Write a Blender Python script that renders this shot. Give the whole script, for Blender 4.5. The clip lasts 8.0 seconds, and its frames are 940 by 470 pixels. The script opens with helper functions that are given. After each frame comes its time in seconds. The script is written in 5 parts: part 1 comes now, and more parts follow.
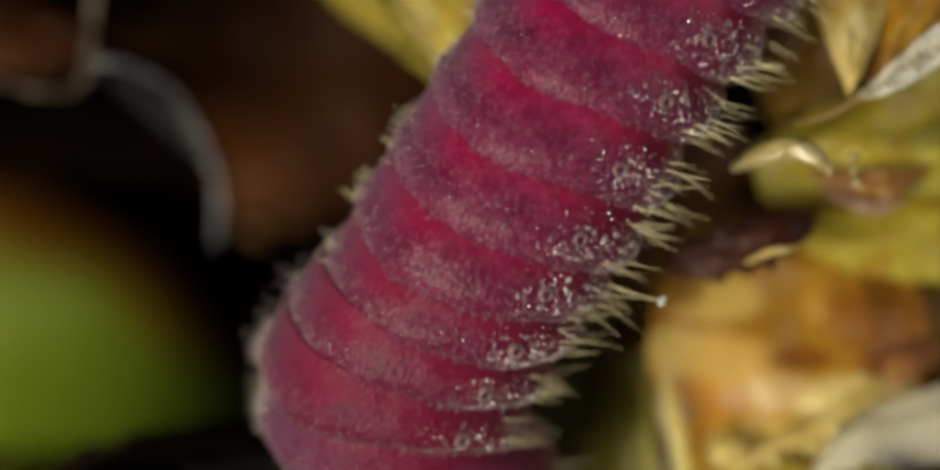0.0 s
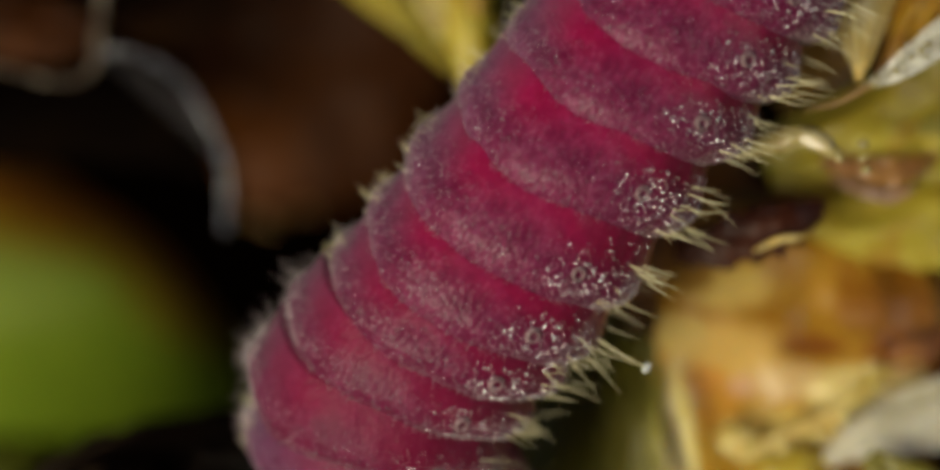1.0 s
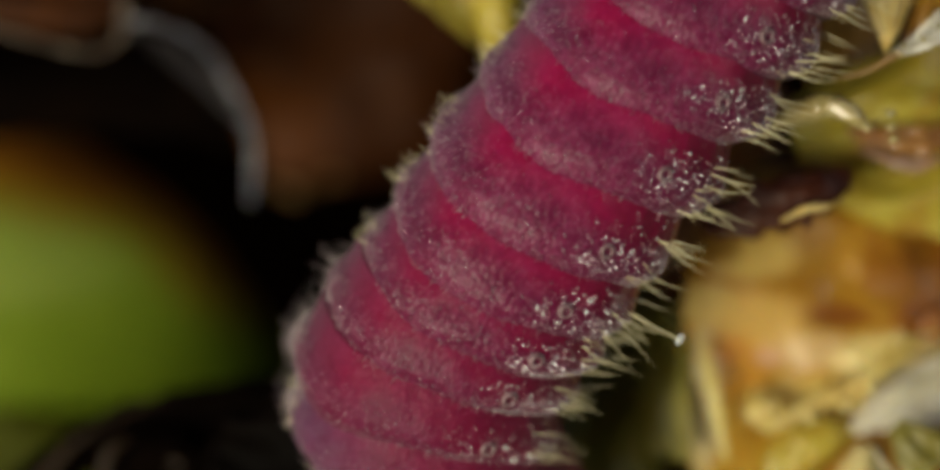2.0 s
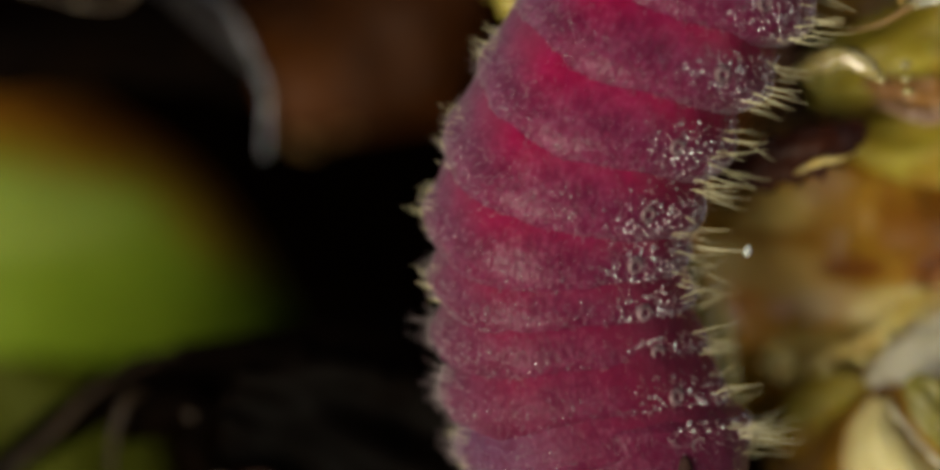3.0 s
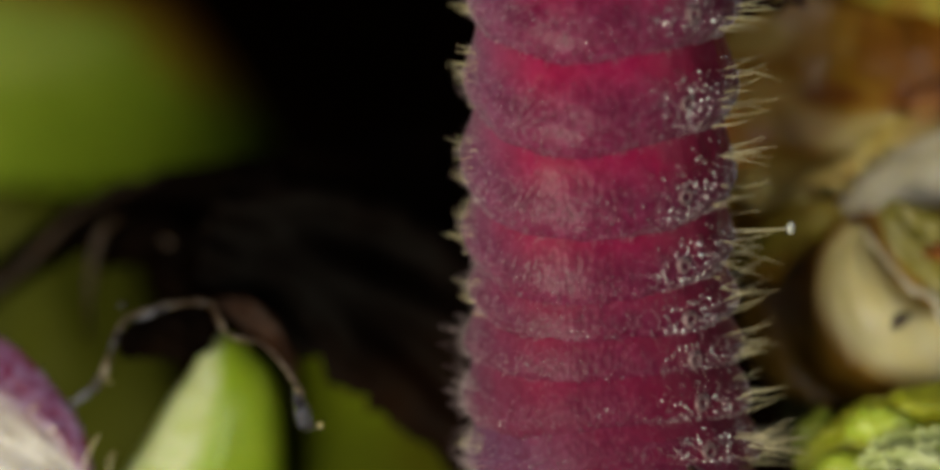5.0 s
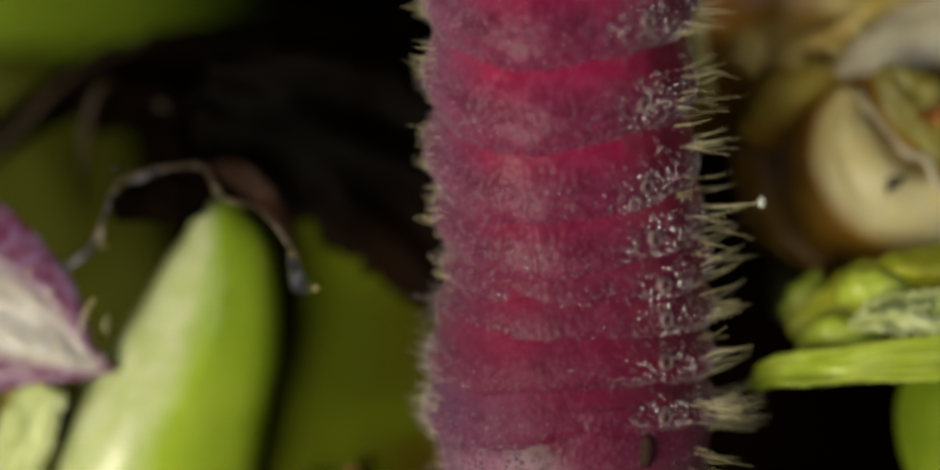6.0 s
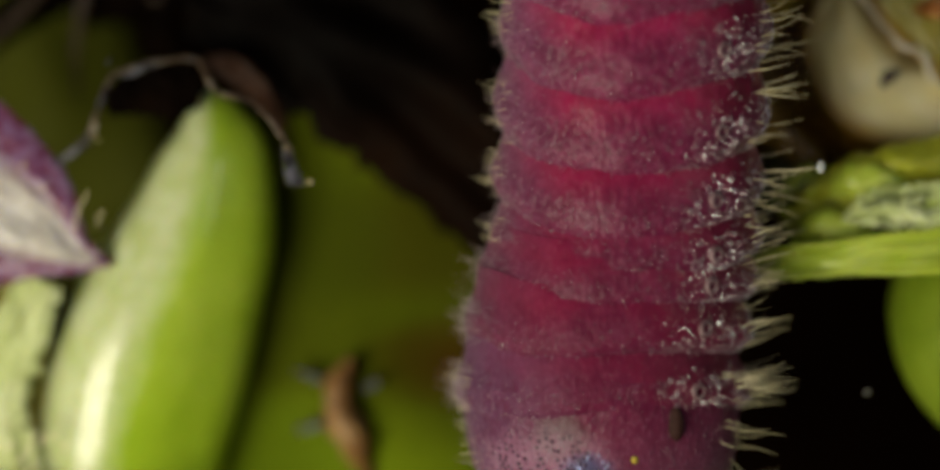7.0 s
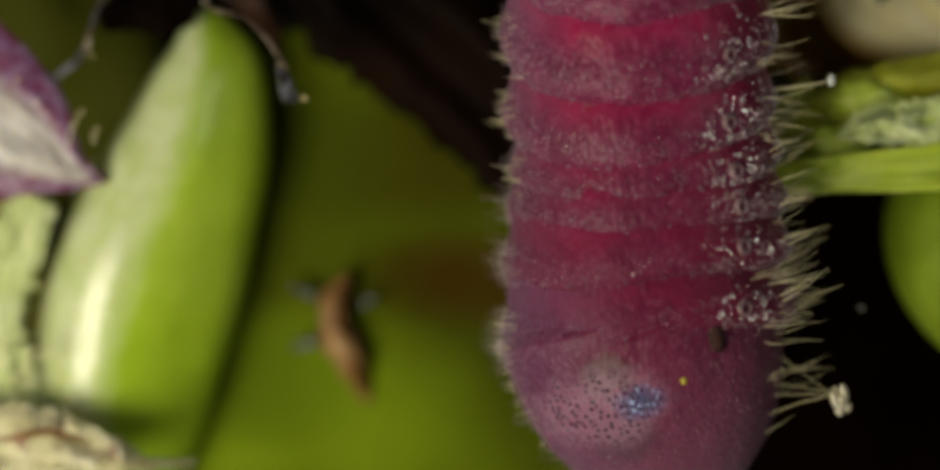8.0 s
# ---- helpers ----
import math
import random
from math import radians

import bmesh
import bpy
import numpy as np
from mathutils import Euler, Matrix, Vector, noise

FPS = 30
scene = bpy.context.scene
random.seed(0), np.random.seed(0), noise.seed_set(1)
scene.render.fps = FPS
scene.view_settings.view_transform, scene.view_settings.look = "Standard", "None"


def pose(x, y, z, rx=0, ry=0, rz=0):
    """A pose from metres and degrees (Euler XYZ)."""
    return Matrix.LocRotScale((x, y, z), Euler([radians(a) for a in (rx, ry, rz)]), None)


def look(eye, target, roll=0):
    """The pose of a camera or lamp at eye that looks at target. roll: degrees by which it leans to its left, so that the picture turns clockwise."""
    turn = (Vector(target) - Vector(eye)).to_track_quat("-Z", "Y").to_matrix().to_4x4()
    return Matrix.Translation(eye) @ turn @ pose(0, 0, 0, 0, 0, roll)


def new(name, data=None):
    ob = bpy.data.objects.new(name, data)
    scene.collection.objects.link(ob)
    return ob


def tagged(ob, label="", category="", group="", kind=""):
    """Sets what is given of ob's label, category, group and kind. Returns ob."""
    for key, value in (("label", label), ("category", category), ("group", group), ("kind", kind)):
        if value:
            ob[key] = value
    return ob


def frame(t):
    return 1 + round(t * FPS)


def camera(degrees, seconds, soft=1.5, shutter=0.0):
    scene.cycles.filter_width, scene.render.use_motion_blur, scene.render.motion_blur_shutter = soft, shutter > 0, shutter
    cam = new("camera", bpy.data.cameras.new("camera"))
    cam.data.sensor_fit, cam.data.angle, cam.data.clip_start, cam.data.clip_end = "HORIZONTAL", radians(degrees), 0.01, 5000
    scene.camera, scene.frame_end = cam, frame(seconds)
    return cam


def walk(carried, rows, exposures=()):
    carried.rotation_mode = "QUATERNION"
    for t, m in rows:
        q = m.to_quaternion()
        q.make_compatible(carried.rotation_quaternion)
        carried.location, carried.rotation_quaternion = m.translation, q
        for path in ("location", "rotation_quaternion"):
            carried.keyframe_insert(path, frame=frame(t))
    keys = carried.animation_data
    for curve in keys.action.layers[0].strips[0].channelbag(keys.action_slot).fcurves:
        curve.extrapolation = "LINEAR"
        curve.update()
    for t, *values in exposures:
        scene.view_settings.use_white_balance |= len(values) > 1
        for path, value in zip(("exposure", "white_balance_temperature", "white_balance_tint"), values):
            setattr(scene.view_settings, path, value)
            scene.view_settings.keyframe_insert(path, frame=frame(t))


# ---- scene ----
# A macro shot, true to size: a rose-coloured larva about 15 mm long on withered blossoms.
# Layout numbers are in millimetres; MM turns them into metres.
MM = 0.001
REACH = 33.0          # from the lens to the middle of the larva
cam = camera(24.0, 8.0, soft=4.0)
cam.data.dof.use_dof = True
cam.data.dof.focus_distance = 32.1 * MM
cam.data.dof.aperture_fstop = 35.0
# seconds, turn to the left, tilt up, in degrees
CAM_ROWS = [(0, 0.000, 7.612), (0.5, 0.062, 7.472), (1, 0.233, 7.301), (1.5, 0.590, 6.990), (1.7, 0.715, 6.835), (2.8, 1.305, 5.515), (3, 1.289, 5.297), (3.5, 1.150, 4.614), (4, 0.948, 3.666), (4.2, 0.885, 3.184), (5.3, 0.652, -0.202), (5.5, 0.621, -0.917), (6, 0.551, -2.718), (6.5, 0.482, -4.194), (7, 0.404, -5.468), (7.5, 0.342, -6.478), (8, 0.280, -7.627)]
walk(cam, [(t, pose(0, -REACH * MM, 0, 90 + tilt, 0, turn)) for t, turn, tilt in CAM_ROWS],
     exposures=((0, -0.61), (1.7, -0.64), (4.0, -0.68), (5.5, -0.80), (8.0, -0.99)))

# ---- light ----
# faint daylight, and a pair of small lamps beside the lens, the stronger low on the left
world = bpy.data.worlds.new("world")
scene.world = world
world.use_nodes = True
wn = world.node_tree
sky = wn.nodes.new("ShaderNodeTexSky")
sky.sky_type = 'NISHITA'
sky.sun_disc = False
sky.sun_elevation = radians(35)
sky.sun_rotation = radians(200)
wn.nodes["Background"].inputs["Strength"].default_value = 0.019
wn.links.new(sky.outputs[0], wn.nodes["Background"].inputs["Color"])


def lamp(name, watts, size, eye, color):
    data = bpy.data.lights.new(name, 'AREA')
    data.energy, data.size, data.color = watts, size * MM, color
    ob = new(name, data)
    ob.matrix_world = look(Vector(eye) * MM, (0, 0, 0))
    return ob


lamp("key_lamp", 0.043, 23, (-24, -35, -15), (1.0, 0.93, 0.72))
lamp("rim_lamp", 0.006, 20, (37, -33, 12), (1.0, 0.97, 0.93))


# ---- materials ----
def ramp(nt, src, stops):
    r = nt.nodes.new("ShaderNodeValToRGB")
    els = r.color_ramp.elements
    while len(els) < len(stops):
        els.new(0.5)
    for e, (p, c) in zip(els, stops):
        e.position, e.color = p, (*c, 1)
    nt.links.new(src, r.inputs[0])
    return r.outputs[0]


def noise_tex(nt, coord, scale, detail=4, rough=0.6):
    n = nt.nodes.new("ShaderNodeTexNoise")
    n.inputs["Scale"].default_value = scale
    n.inputs["Detail"].default_value = detail
    n.inputs["Roughness"].default_value = rough
    nt.links.new(coord, n.inputs["Vector"])
    return n.outputs["Fac"]


def math_node(nt, op, a, b=0.5, clamp=False):
    n = nt.nodes.new("ShaderNodeMath")
    n.operation, n.use_clamp = op, clamp
    for i, v in enumerate((a, b)):
        if isinstance(v, (int, float)):
            n.inputs[i].default_value = v
        else:
            nt.links.new(v, n.inputs[i])
    return n.outputs[0]


def mix_col(nt, fac, a, b):
    n = nt.nodes.new("ShaderNodeMix")
    n.data_type = 'RGBA'
    for i, v in ((0, fac), (6, a), (7, b)):
        if isinstance(v, (int, float)):
            n.inputs[i].default_value = v
        elif isinstance(v, tuple):
            n.inputs[i].default_value = (*v, 1)
        else:
            nt.links.new(v, n.inputs[i])
    return n.outputs[2]


def bump_node(nt, height, depth, strength=1.0, under=None):
    b = nt.nodes.new("ShaderNodeBump")
    b.inputs["Strength"].default_value = strength
    b.inputs["Distance"].default_value = depth
    nt.links.new(height, b.inputs["Height"])
    if under is not None:
        nt.links.new(under, b.inputs["Normal"])
    return b.outputs[0]


def base_mat(name):
    m = bpy.data.materials.new(name)
    m.use_nodes = True
    nt = m.node_tree
    co = nt.nodes.new("ShaderNodeTexCoord").outputs["Object"]
    return m, nt, nt.nodes["Principled BSDF"], co


def plant_mat(name, dark, mid, light, scale=900, rough=0.45, bump=0.03, sss=0.15, stretch=(1, 1, 1), spots=None, coat=0.0, spec=0.5, margin=None, margin_at=(0.36, 0.60), margin_wob=1.2):
    """Plant tissue: mottled colour at two scales, fine cells, soft translucency. scale in 1/m."""
    m, nt, p, co = base_mat(name)
    mp = nt.nodes.new("ShaderNodeMapping")
    mp.inputs["Scale"].default_value = stretch
    nt.links.new(co, mp.inputs[0])
    big = noise_tex(nt, mp.outputs[0], scale, 5, 0.65)
    fine = noise_tex(nt, mp.outputs[0], scale * 9, 3, 0.6)
    f = math_node(nt, 'ADD', math_node(nt, 'MULTIPLY', big, 0.8), math_node(nt, 'MULTIPLY', fine, 0.2))
    col = ramp(nt, f, [(0.32, dark), (0.5, mid), (0.68, light)])
    if spots:
        v = noise_tex(nt, co, scale * 2.3, 2, 0.5)
        s = ramp(nt, v, [(0.60, (0, 0, 0)), (0.68, (1, 1, 1))])
        col = mix_col(nt, s, col, spots)
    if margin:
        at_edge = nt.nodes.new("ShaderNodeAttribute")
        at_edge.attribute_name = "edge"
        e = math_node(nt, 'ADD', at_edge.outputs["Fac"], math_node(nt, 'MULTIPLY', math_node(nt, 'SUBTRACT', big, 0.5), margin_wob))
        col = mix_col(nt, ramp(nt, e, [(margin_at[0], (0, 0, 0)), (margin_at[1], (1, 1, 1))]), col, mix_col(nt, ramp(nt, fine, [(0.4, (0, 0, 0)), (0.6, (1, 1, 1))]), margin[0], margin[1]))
    nt.links.new(col, p.inputs["Base Color"])
    p.inputs["Specular IOR Level"].default_value = spec
    p.inputs["Roughness"].default_value = rough
    p.inputs["Subsurface Weight"].default_value = sss
    p.inputs["Subsurface Radius"].default_value = (0.6, 0.4, 0.15)
    p.inputs["Subsurface Scale"].default_value = 0.0010
    p.inputs["Coat Weight"].default_value = coat
    p.inputs["Coat Roughness"].default_value = 0.12
    b = bump_node(nt, fine, bump * MM, 0.8, bump_node(nt, big, bump * 4 * MM, 0.6))
    nt.links.new(b, p.inputs["Normal"])
    return m


GREEN = plant_mat("green_fruit_skin", (0.10, 0.155, 0.006), (0.145, 0.21, 0.010), (0.20, 0.28, 0.022), 200, 0.6, 0.012, 0.3, spec=0.15)
# the pistil's margin colours make its left side paler
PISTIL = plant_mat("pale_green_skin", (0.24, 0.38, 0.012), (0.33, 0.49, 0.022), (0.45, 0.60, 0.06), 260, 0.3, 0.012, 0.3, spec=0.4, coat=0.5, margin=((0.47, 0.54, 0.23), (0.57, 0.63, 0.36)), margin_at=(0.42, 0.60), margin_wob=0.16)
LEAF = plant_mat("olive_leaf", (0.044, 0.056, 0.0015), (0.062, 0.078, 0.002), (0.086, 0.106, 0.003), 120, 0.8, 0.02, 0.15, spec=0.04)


def soft_spot(nt, co, place, radii, wob, lo=0.0, hi=1.7):
    """1 inside an uneven ellipse in the object's x and z (millimetres), fading to 0."""
    sep = nt.nodes.new("ShaderNodeSeparateXYZ")
    nt.links.new(co, sep.inputs[0])
    d = None
    for axis, c, r in ((0, place[0], radii[0]), (2, place[1], radii[1])):
        q = math_node(nt, 'POWER', math_node(nt, 'DIVIDE', math_node(nt, 'SUBTRACT', sep.outputs[axis], c * MM), r * MM), 2)
        d = q if d is None else math_node(nt, 'ADD', d, q)
    d = math_node(nt, 'ADD', d, math_node(nt, 'MULTIPLY', math_node(nt, 'SUBTRACT', noise_tex(nt, co, 400, 3), 0.5), wob))
    return ramp(nt, d, [(lo, (1, 1, 1)), (hi, (0, 0, 0))])


def with_soft_spots(ob, spots, wob=0.9):
    """Gives ob its own copy of its material, with uneven soft spots of colour: apparent place, radii in millimetres,
    colour, strength.
    """
    m = ob.data.materials[0].copy()
    ob.data.materials[0] = m
    nt = m.node_tree
    p = nt.nodes["Principled BSDF"]
    co = nt.nodes.new("ShaderNodeTexCoord").outputs["Object"]
    base = ob.location + (ob.parent.location if ob.parent else Vector())
    col = p.inputs["Base Color"].links[0].from_socket
    for place, radii, color, strength in spots:
        o = (at(place) - base) / MM
        grow = 1 + place[2] / REACH
        near = soft_spot(nt, co, (o.x, o.z), (radii[0] * grow, radii[1] * grow), wob, 0.25, 1.0)
        col = mix_col(nt, math_node(nt, 'MULTIPLY', near, strength), col, color)
    nt.links.new(col, p.inputs["Base Color"])
    return ob


def tone_patches(m, spots):
    nt = m.node_tree
    p = nt.nodes["Principled BSDF"]
    co = nt.nodes.new("ShaderNodeTexCoord").outputs["Object"]
    col = p.inputs["Base Color"].links[0].from_socket
    for place, radii, color in spots:
        col = mix_col(nt, soft_spot(nt, co, place, radii, 0.9), col, color)
    nt.links.new(col, p.inputs["Base Color"])


# dark olive on the right, brown above it, brighter green lower left
tone_patches(LEAF, (((3.0, -1.0), (2.4, 2.6), (0.040, 0.048, 0.002)), ((1.8, 0.05), (2.1, 0.9), (0.042, 0.022, 0.001)), ((-1.3, -2.6), (4.2, 2.4), (0.15, 0.215, 0.005))))
LIME = plant_mat("lime_sepal", (0.30, 0.39, 0.02), (0.40, 0.50, 0.05), (0.52, 0.60, 0.15), 300, 0.4, 0.02, 0.3)
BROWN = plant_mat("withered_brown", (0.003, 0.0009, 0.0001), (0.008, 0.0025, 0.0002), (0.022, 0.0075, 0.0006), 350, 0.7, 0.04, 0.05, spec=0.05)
# near-black: the shade inside hollows is put into this colour
BLACKISH = plant_mat("shade_black_tissue", (0.0008, 0.0003, 0.0001), (0.002, 0.0007, 0.0002), (0.005, 0.002, 0.0004), 350, 0.8, 0.04, 0.0, spec=0.03)
RUSSET = plant_mat("russet_bract", (0.010, 0.0025, 0.0003), (0.034, 0.009, 0.0007), (0.080, 0.022, 0.0016), 320, 0.55, 0.03, 0.1, spec=0.1)
DARK = plant_mat("dark_red_brown", (0.012, 0.002, 0.001), (0.032, 0.006, 0.002), (0.075, 0.018, 0.005), 500, 0.5, 0.04, 0.0, coat=0.08, spec=0.2)
OCHRE = plant_mat("ochre_petal", (0.20, 0.07, 0.004), (0.38, 0.18, 0.012), (0.56, 0.35, 0.04), 300, 0.4, 0.05, 0.25, spots=(0.20, 0.07, 0.01))
CREAM = plant_mat("cream_petal", (0.50, 0.32, 0.05), (0.70, 0.54, 0.16), (0.82, 0.72, 0.36), 330, 0.4, 0.04, 0.3, spots=(0.50, 0.27, 0.05))
WHITE = plant_mat("white_petal", (0.34, 0.28, 0.15), (0.51, 0.45, 0.32), (0.70, 0.65, 0.53), 330, 0.35, 0.03, 0.3)
YELLOW = plant_mat("yellow_green_petal", (0.28, 0.16, 0.010), (0.40, 0.30, 0.024), (0.54, 0.45, 0.08), 300, 0.4, 0.04, 0.25, spots=(0.38, 0.20, 0.02))
AMBER = plant_mat("amber_petal", (0.50, 0.27, 0.04), (0.68, 0.45, 0.12), (0.80, 0.66, 0.32), 400, 0.35, 0.03, 0.3)
WET = plant_mat("wet_tissue", (0.28, 0.20, 0.06), (0.40, 0.32, 0.12), (0.54, 0.47, 0.26), 900, 0.07, 0.06, 0.2, coat=1.0)
WETWHITE = plant_mat("wet_white_tissue", (0.62, 0.58, 0.40), (0.76, 0.72, 0.56), (0.86, 0.84, 0.74), 1500, 0.14, 0.06, 0.2, coat=1.0)
LILAC = plant_mat("lilac_bruise", (0.26, 0.12, 0.05), (0.42, 0.24, 0.15), (0.56, 0.42, 0.38), 600, 0.4, 0.04, 0.2)
FILM = plant_mat("dry_brown_film", (0.012, 0.005, 0.002), (0.035, 0.016, 0.006), (0.10, 0.075, 0.07), 2600, 0.45, 0.03, 0.1, coat=0.15)
BEIGE = plant_mat("beige_felt", (0.48, 0.42, 0.22), (0.66, 0.61, 0.38), (0.80, 0.77, 0.60), 1200, 0.6, 0.06, 0.2, spots=(0.34, 0.20, 0.16))
HAIR = plant_mat("pale_bristle", (0.72, 0.63, 0.34), (0.82, 0.74, 0.46), (0.90, 0.85, 0.64), 900, 0.35, 0.0, 0.0)
FLORET = plant_mat("floret_petal", (0.30, 0.24, 0.22), (0.45, 0.40, 0.37), (0.58, 0.54, 0.52), 700, 0.4, 0.03, 0.3, margin=((0.12, 0.006, 0.05), (0.22, 0.12, 0.24)), margin_at=(0.34, 0.62), margin_wob=0.6)
SEPAL2 = plant_mat("yellow_olive_sepal", (0.22, 0.23, 0.008), (0.34, 0.36, 0.02), (0.48, 0.50, 0.08), 500, 0.4, 0.05, 0.3)
# SAGE with its dimness put into the base colour
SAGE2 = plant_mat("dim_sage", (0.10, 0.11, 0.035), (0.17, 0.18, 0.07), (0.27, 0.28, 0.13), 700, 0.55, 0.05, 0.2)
SAGE = plant_mat("sage_felt", (0.34, 0.40, 0.12), (0.52, 0.58, 0.24), (0.70, 0.73, 0.44), 900, 0.55, 0.05, 0.2)
OLIVE = plant_mat("olive_flesh", (0.11, 0.10, 0.01), (0.19, 0.165, 0.02), (0.29, 0.25, 0.05), 400, 0.45, 0.03, 0.2)
RUST = plant_mat("rusty_tissue", (0.10, 0.025, 0.004), (0.22, 0.07, 0.008), (0.40, 0.17, 0.02), 700, 0.4, 0.05, 0.15)
POD = plant_mat("pod_shell", (0.15, 0.065, 0.006), (0.27, 0.13, 0.012), (0.42, 0.24, 0.04), 260, 0.35, 0.02, 0.2)
CREAM2 = plant_mat("pod_inner_wall", (0.60, 0.44, 0.15), (0.76, 0.62, 0.28), (0.84, 0.74, 0.43), 200, 0.4, 0.015, 0.3, margin=((0.30, 0.15, 0.015), (0.38, 0.20, 0.03)), margin_at=(0.55, 1.0), margin_wob=0.3)
# pale speckles of FILM2 and RUST_DRY are glints put into the colour
FILM2 = plant_mat("silvery_glint_film", (0.014, 0.011, 0.013), (0.045, 0.04, 0.05), (0.34, 0.35, 0.44), 3500, 0.2, 0.03, 0.1, coat=0.8)
RUST_DRY = plant_mat("dry_ochre_edge", (0.006, 0.003, 0.001), (0.045, 0.022, 0.007), (0.42, 0.36, 0.28), 2600, 0.5, 0.03, 0.1)
AMBER2 = plant_mat("withered_calyx", (0.12, 0.05, 0.012), (0.24, 0.12, 0.035), (0.42, 0.27, 0.11), 1500, 0.45, 0.04, 0.15)
AMBER3 = plant_mat("dry_brown_rim", (0.012, 0.006, 0.002), (0.035, 0.018, 0.007), (0.085, 0.050, 0.022), 900, 0.5, 0.04, 0.1)
DARK2 = plant_mat("red_brown_membrane", (0.010, 0.003, 0.001), (0.026, 0.008, 0.002), (0.055, 0.020, 0.006), 700, 0.5, 0.04, 0.1, spec=0.2)
GOLD = plant_mat("golden_petal", (0.25, 0.098, 0.005), (0.35, 0.168, 0.010), (0.47, 0.28, 0.030), 260, 0.42, 0.03, 0.3, coat=0.08, spec=0.3)
BRUISE = plant_mat("bruised_tissue", (0.16, 0.055, 0.010), (0.27, 0.115, 0.022), (0.40, 0.21, 0.06), 500, 0.35, 0.05, 0.2, coat=0.3)
GREYHAIR = plant_mat("grey_bristle", (0.27, 0.20, 0.22), (0.38, 0.30, 0.32), (0.52, 0.44, 0.44), 900, 0.4, 0.0, 0.0)
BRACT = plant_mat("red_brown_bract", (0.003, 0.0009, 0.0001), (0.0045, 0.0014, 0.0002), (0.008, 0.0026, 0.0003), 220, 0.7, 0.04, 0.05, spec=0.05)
# near-black over the bract's upper left
tone_patches(BRACT, (((-1.8, 1.5), (4.2, 2.6), (0.0010, 0.0004, 0.0001)),))
PEARL = plant_mat("milky_drop", (0.30, 0.31, 0.29), (0.40, 0.41, 0.39), (0.50, 0.52, 0.50), 3000, 0.15, 0.005, 0.3, coat=1.0)
PIT = plant_mat("gland_pit", (0.010, 0.003, 0.002), (0.025, 0.008, 0.006), (0.05, 0.02, 0.015), 5000, 0.7, 0.01, 0.0, spec=0.2)
# darker leaf olive for the leaf behind, dimness put into the base colour
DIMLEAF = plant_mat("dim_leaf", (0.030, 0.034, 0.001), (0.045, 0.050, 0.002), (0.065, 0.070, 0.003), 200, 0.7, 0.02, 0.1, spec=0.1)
MEMBRANE = plant_mat("dry_membrane", (0.004, 0.002, 0.002), (0.010, 0.007, 0.008), (0.030, 0.025, 0.031), 450, 0.5, 0.03, 0.1, coat=0.1, spec=0.2)
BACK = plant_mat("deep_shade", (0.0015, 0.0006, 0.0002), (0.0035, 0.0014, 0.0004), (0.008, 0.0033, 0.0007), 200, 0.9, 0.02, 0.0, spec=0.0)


# ---- mesh helpers ----
def at(p):
    """Apparent place in millimetres on the larva's plane and depth behind it, to metres."""
    u, v, d = p
    th, ph, r = v / REACH, u / REACH, REACH + d
    return Vector((r / math.cos(th) * math.tan(ph), d, r * math.tan(th))) * MM


def spline(vals, n):
    """Catmull-Rom through rows of numbers, n samples."""
    a = np.array(vals, float)
    k = len(a)
    e = np.vstack([2 * a[0] - a[1], a, 2 * a[-1] - a[-2]])
    out = []
    for x in np.linspace(0, k - 1, n):
        i = min(int(x), k - 2)
        f = x - i
        p0, p1, p2, p3 = e[i], e[i + 1], e[i + 2], e[i + 3]
        out.append(0.5 * (2 * p1 + (p2 - p0) * f + (2 * p0 - 5 * p1 + 4 * p2 - p3) * f * f + (3 * p1 - p0 - 3 * p2 + p3) * f ** 3))
    return np.array(out)


def grid_mesh(name, pts, wrap):
    """Smooth mesh over an array (rows, columns, 3); wrap closes each row."""
    nr, nc = pts.shape[:2]
    faces = []
    for i in range(nr - 1):
        for j in range(nc if wrap else nc - 1):
            k = (j + 1) % nc
            faces.append((i * nc + j, i * nc + k, (i + 1) * nc + k, (i + 1) * nc + j))
    if wrap:
        faces.append(tuple(range(nc))[::-1])
        faces.append(tuple((nr - 1) * nc + j for j in range(nc)))
    me = bpy.data.meshes.new(name)
    me.from_pydata(pts.reshape(-1, 3).tolist(), [], faces)
    me.polygons.foreach_set("use_smooth", [True] * len(me.polygons))
    me.update()
    return me


def thing(name, label, category, base=None, group="", kind=""):
    ob = tagged(new(name), label, category, group, kind)
    if base:
        ob.location = at(base)
    return ob


def part(name, me, material, parent=None, label=""):
    ob = new(name, me)
    me.materials.append(material)
    ob.parent = parent
    return tagged(ob, label)


def centre(me):
    """Moves a mesh's vertices so that its origin is its middle; returns the middle."""
    co = np.empty(len(me.vertices) * 3)
    me.vertices.foreach_get("co", co)
    co = co.reshape(-1, 3)
    c = co.mean(axis=0)
    me.vertices.foreach_set("co", (co - c).ravel())
    me.update()
    return Vector(c)


def nz(x, y, z):
    return noise.noise((x, y, z))


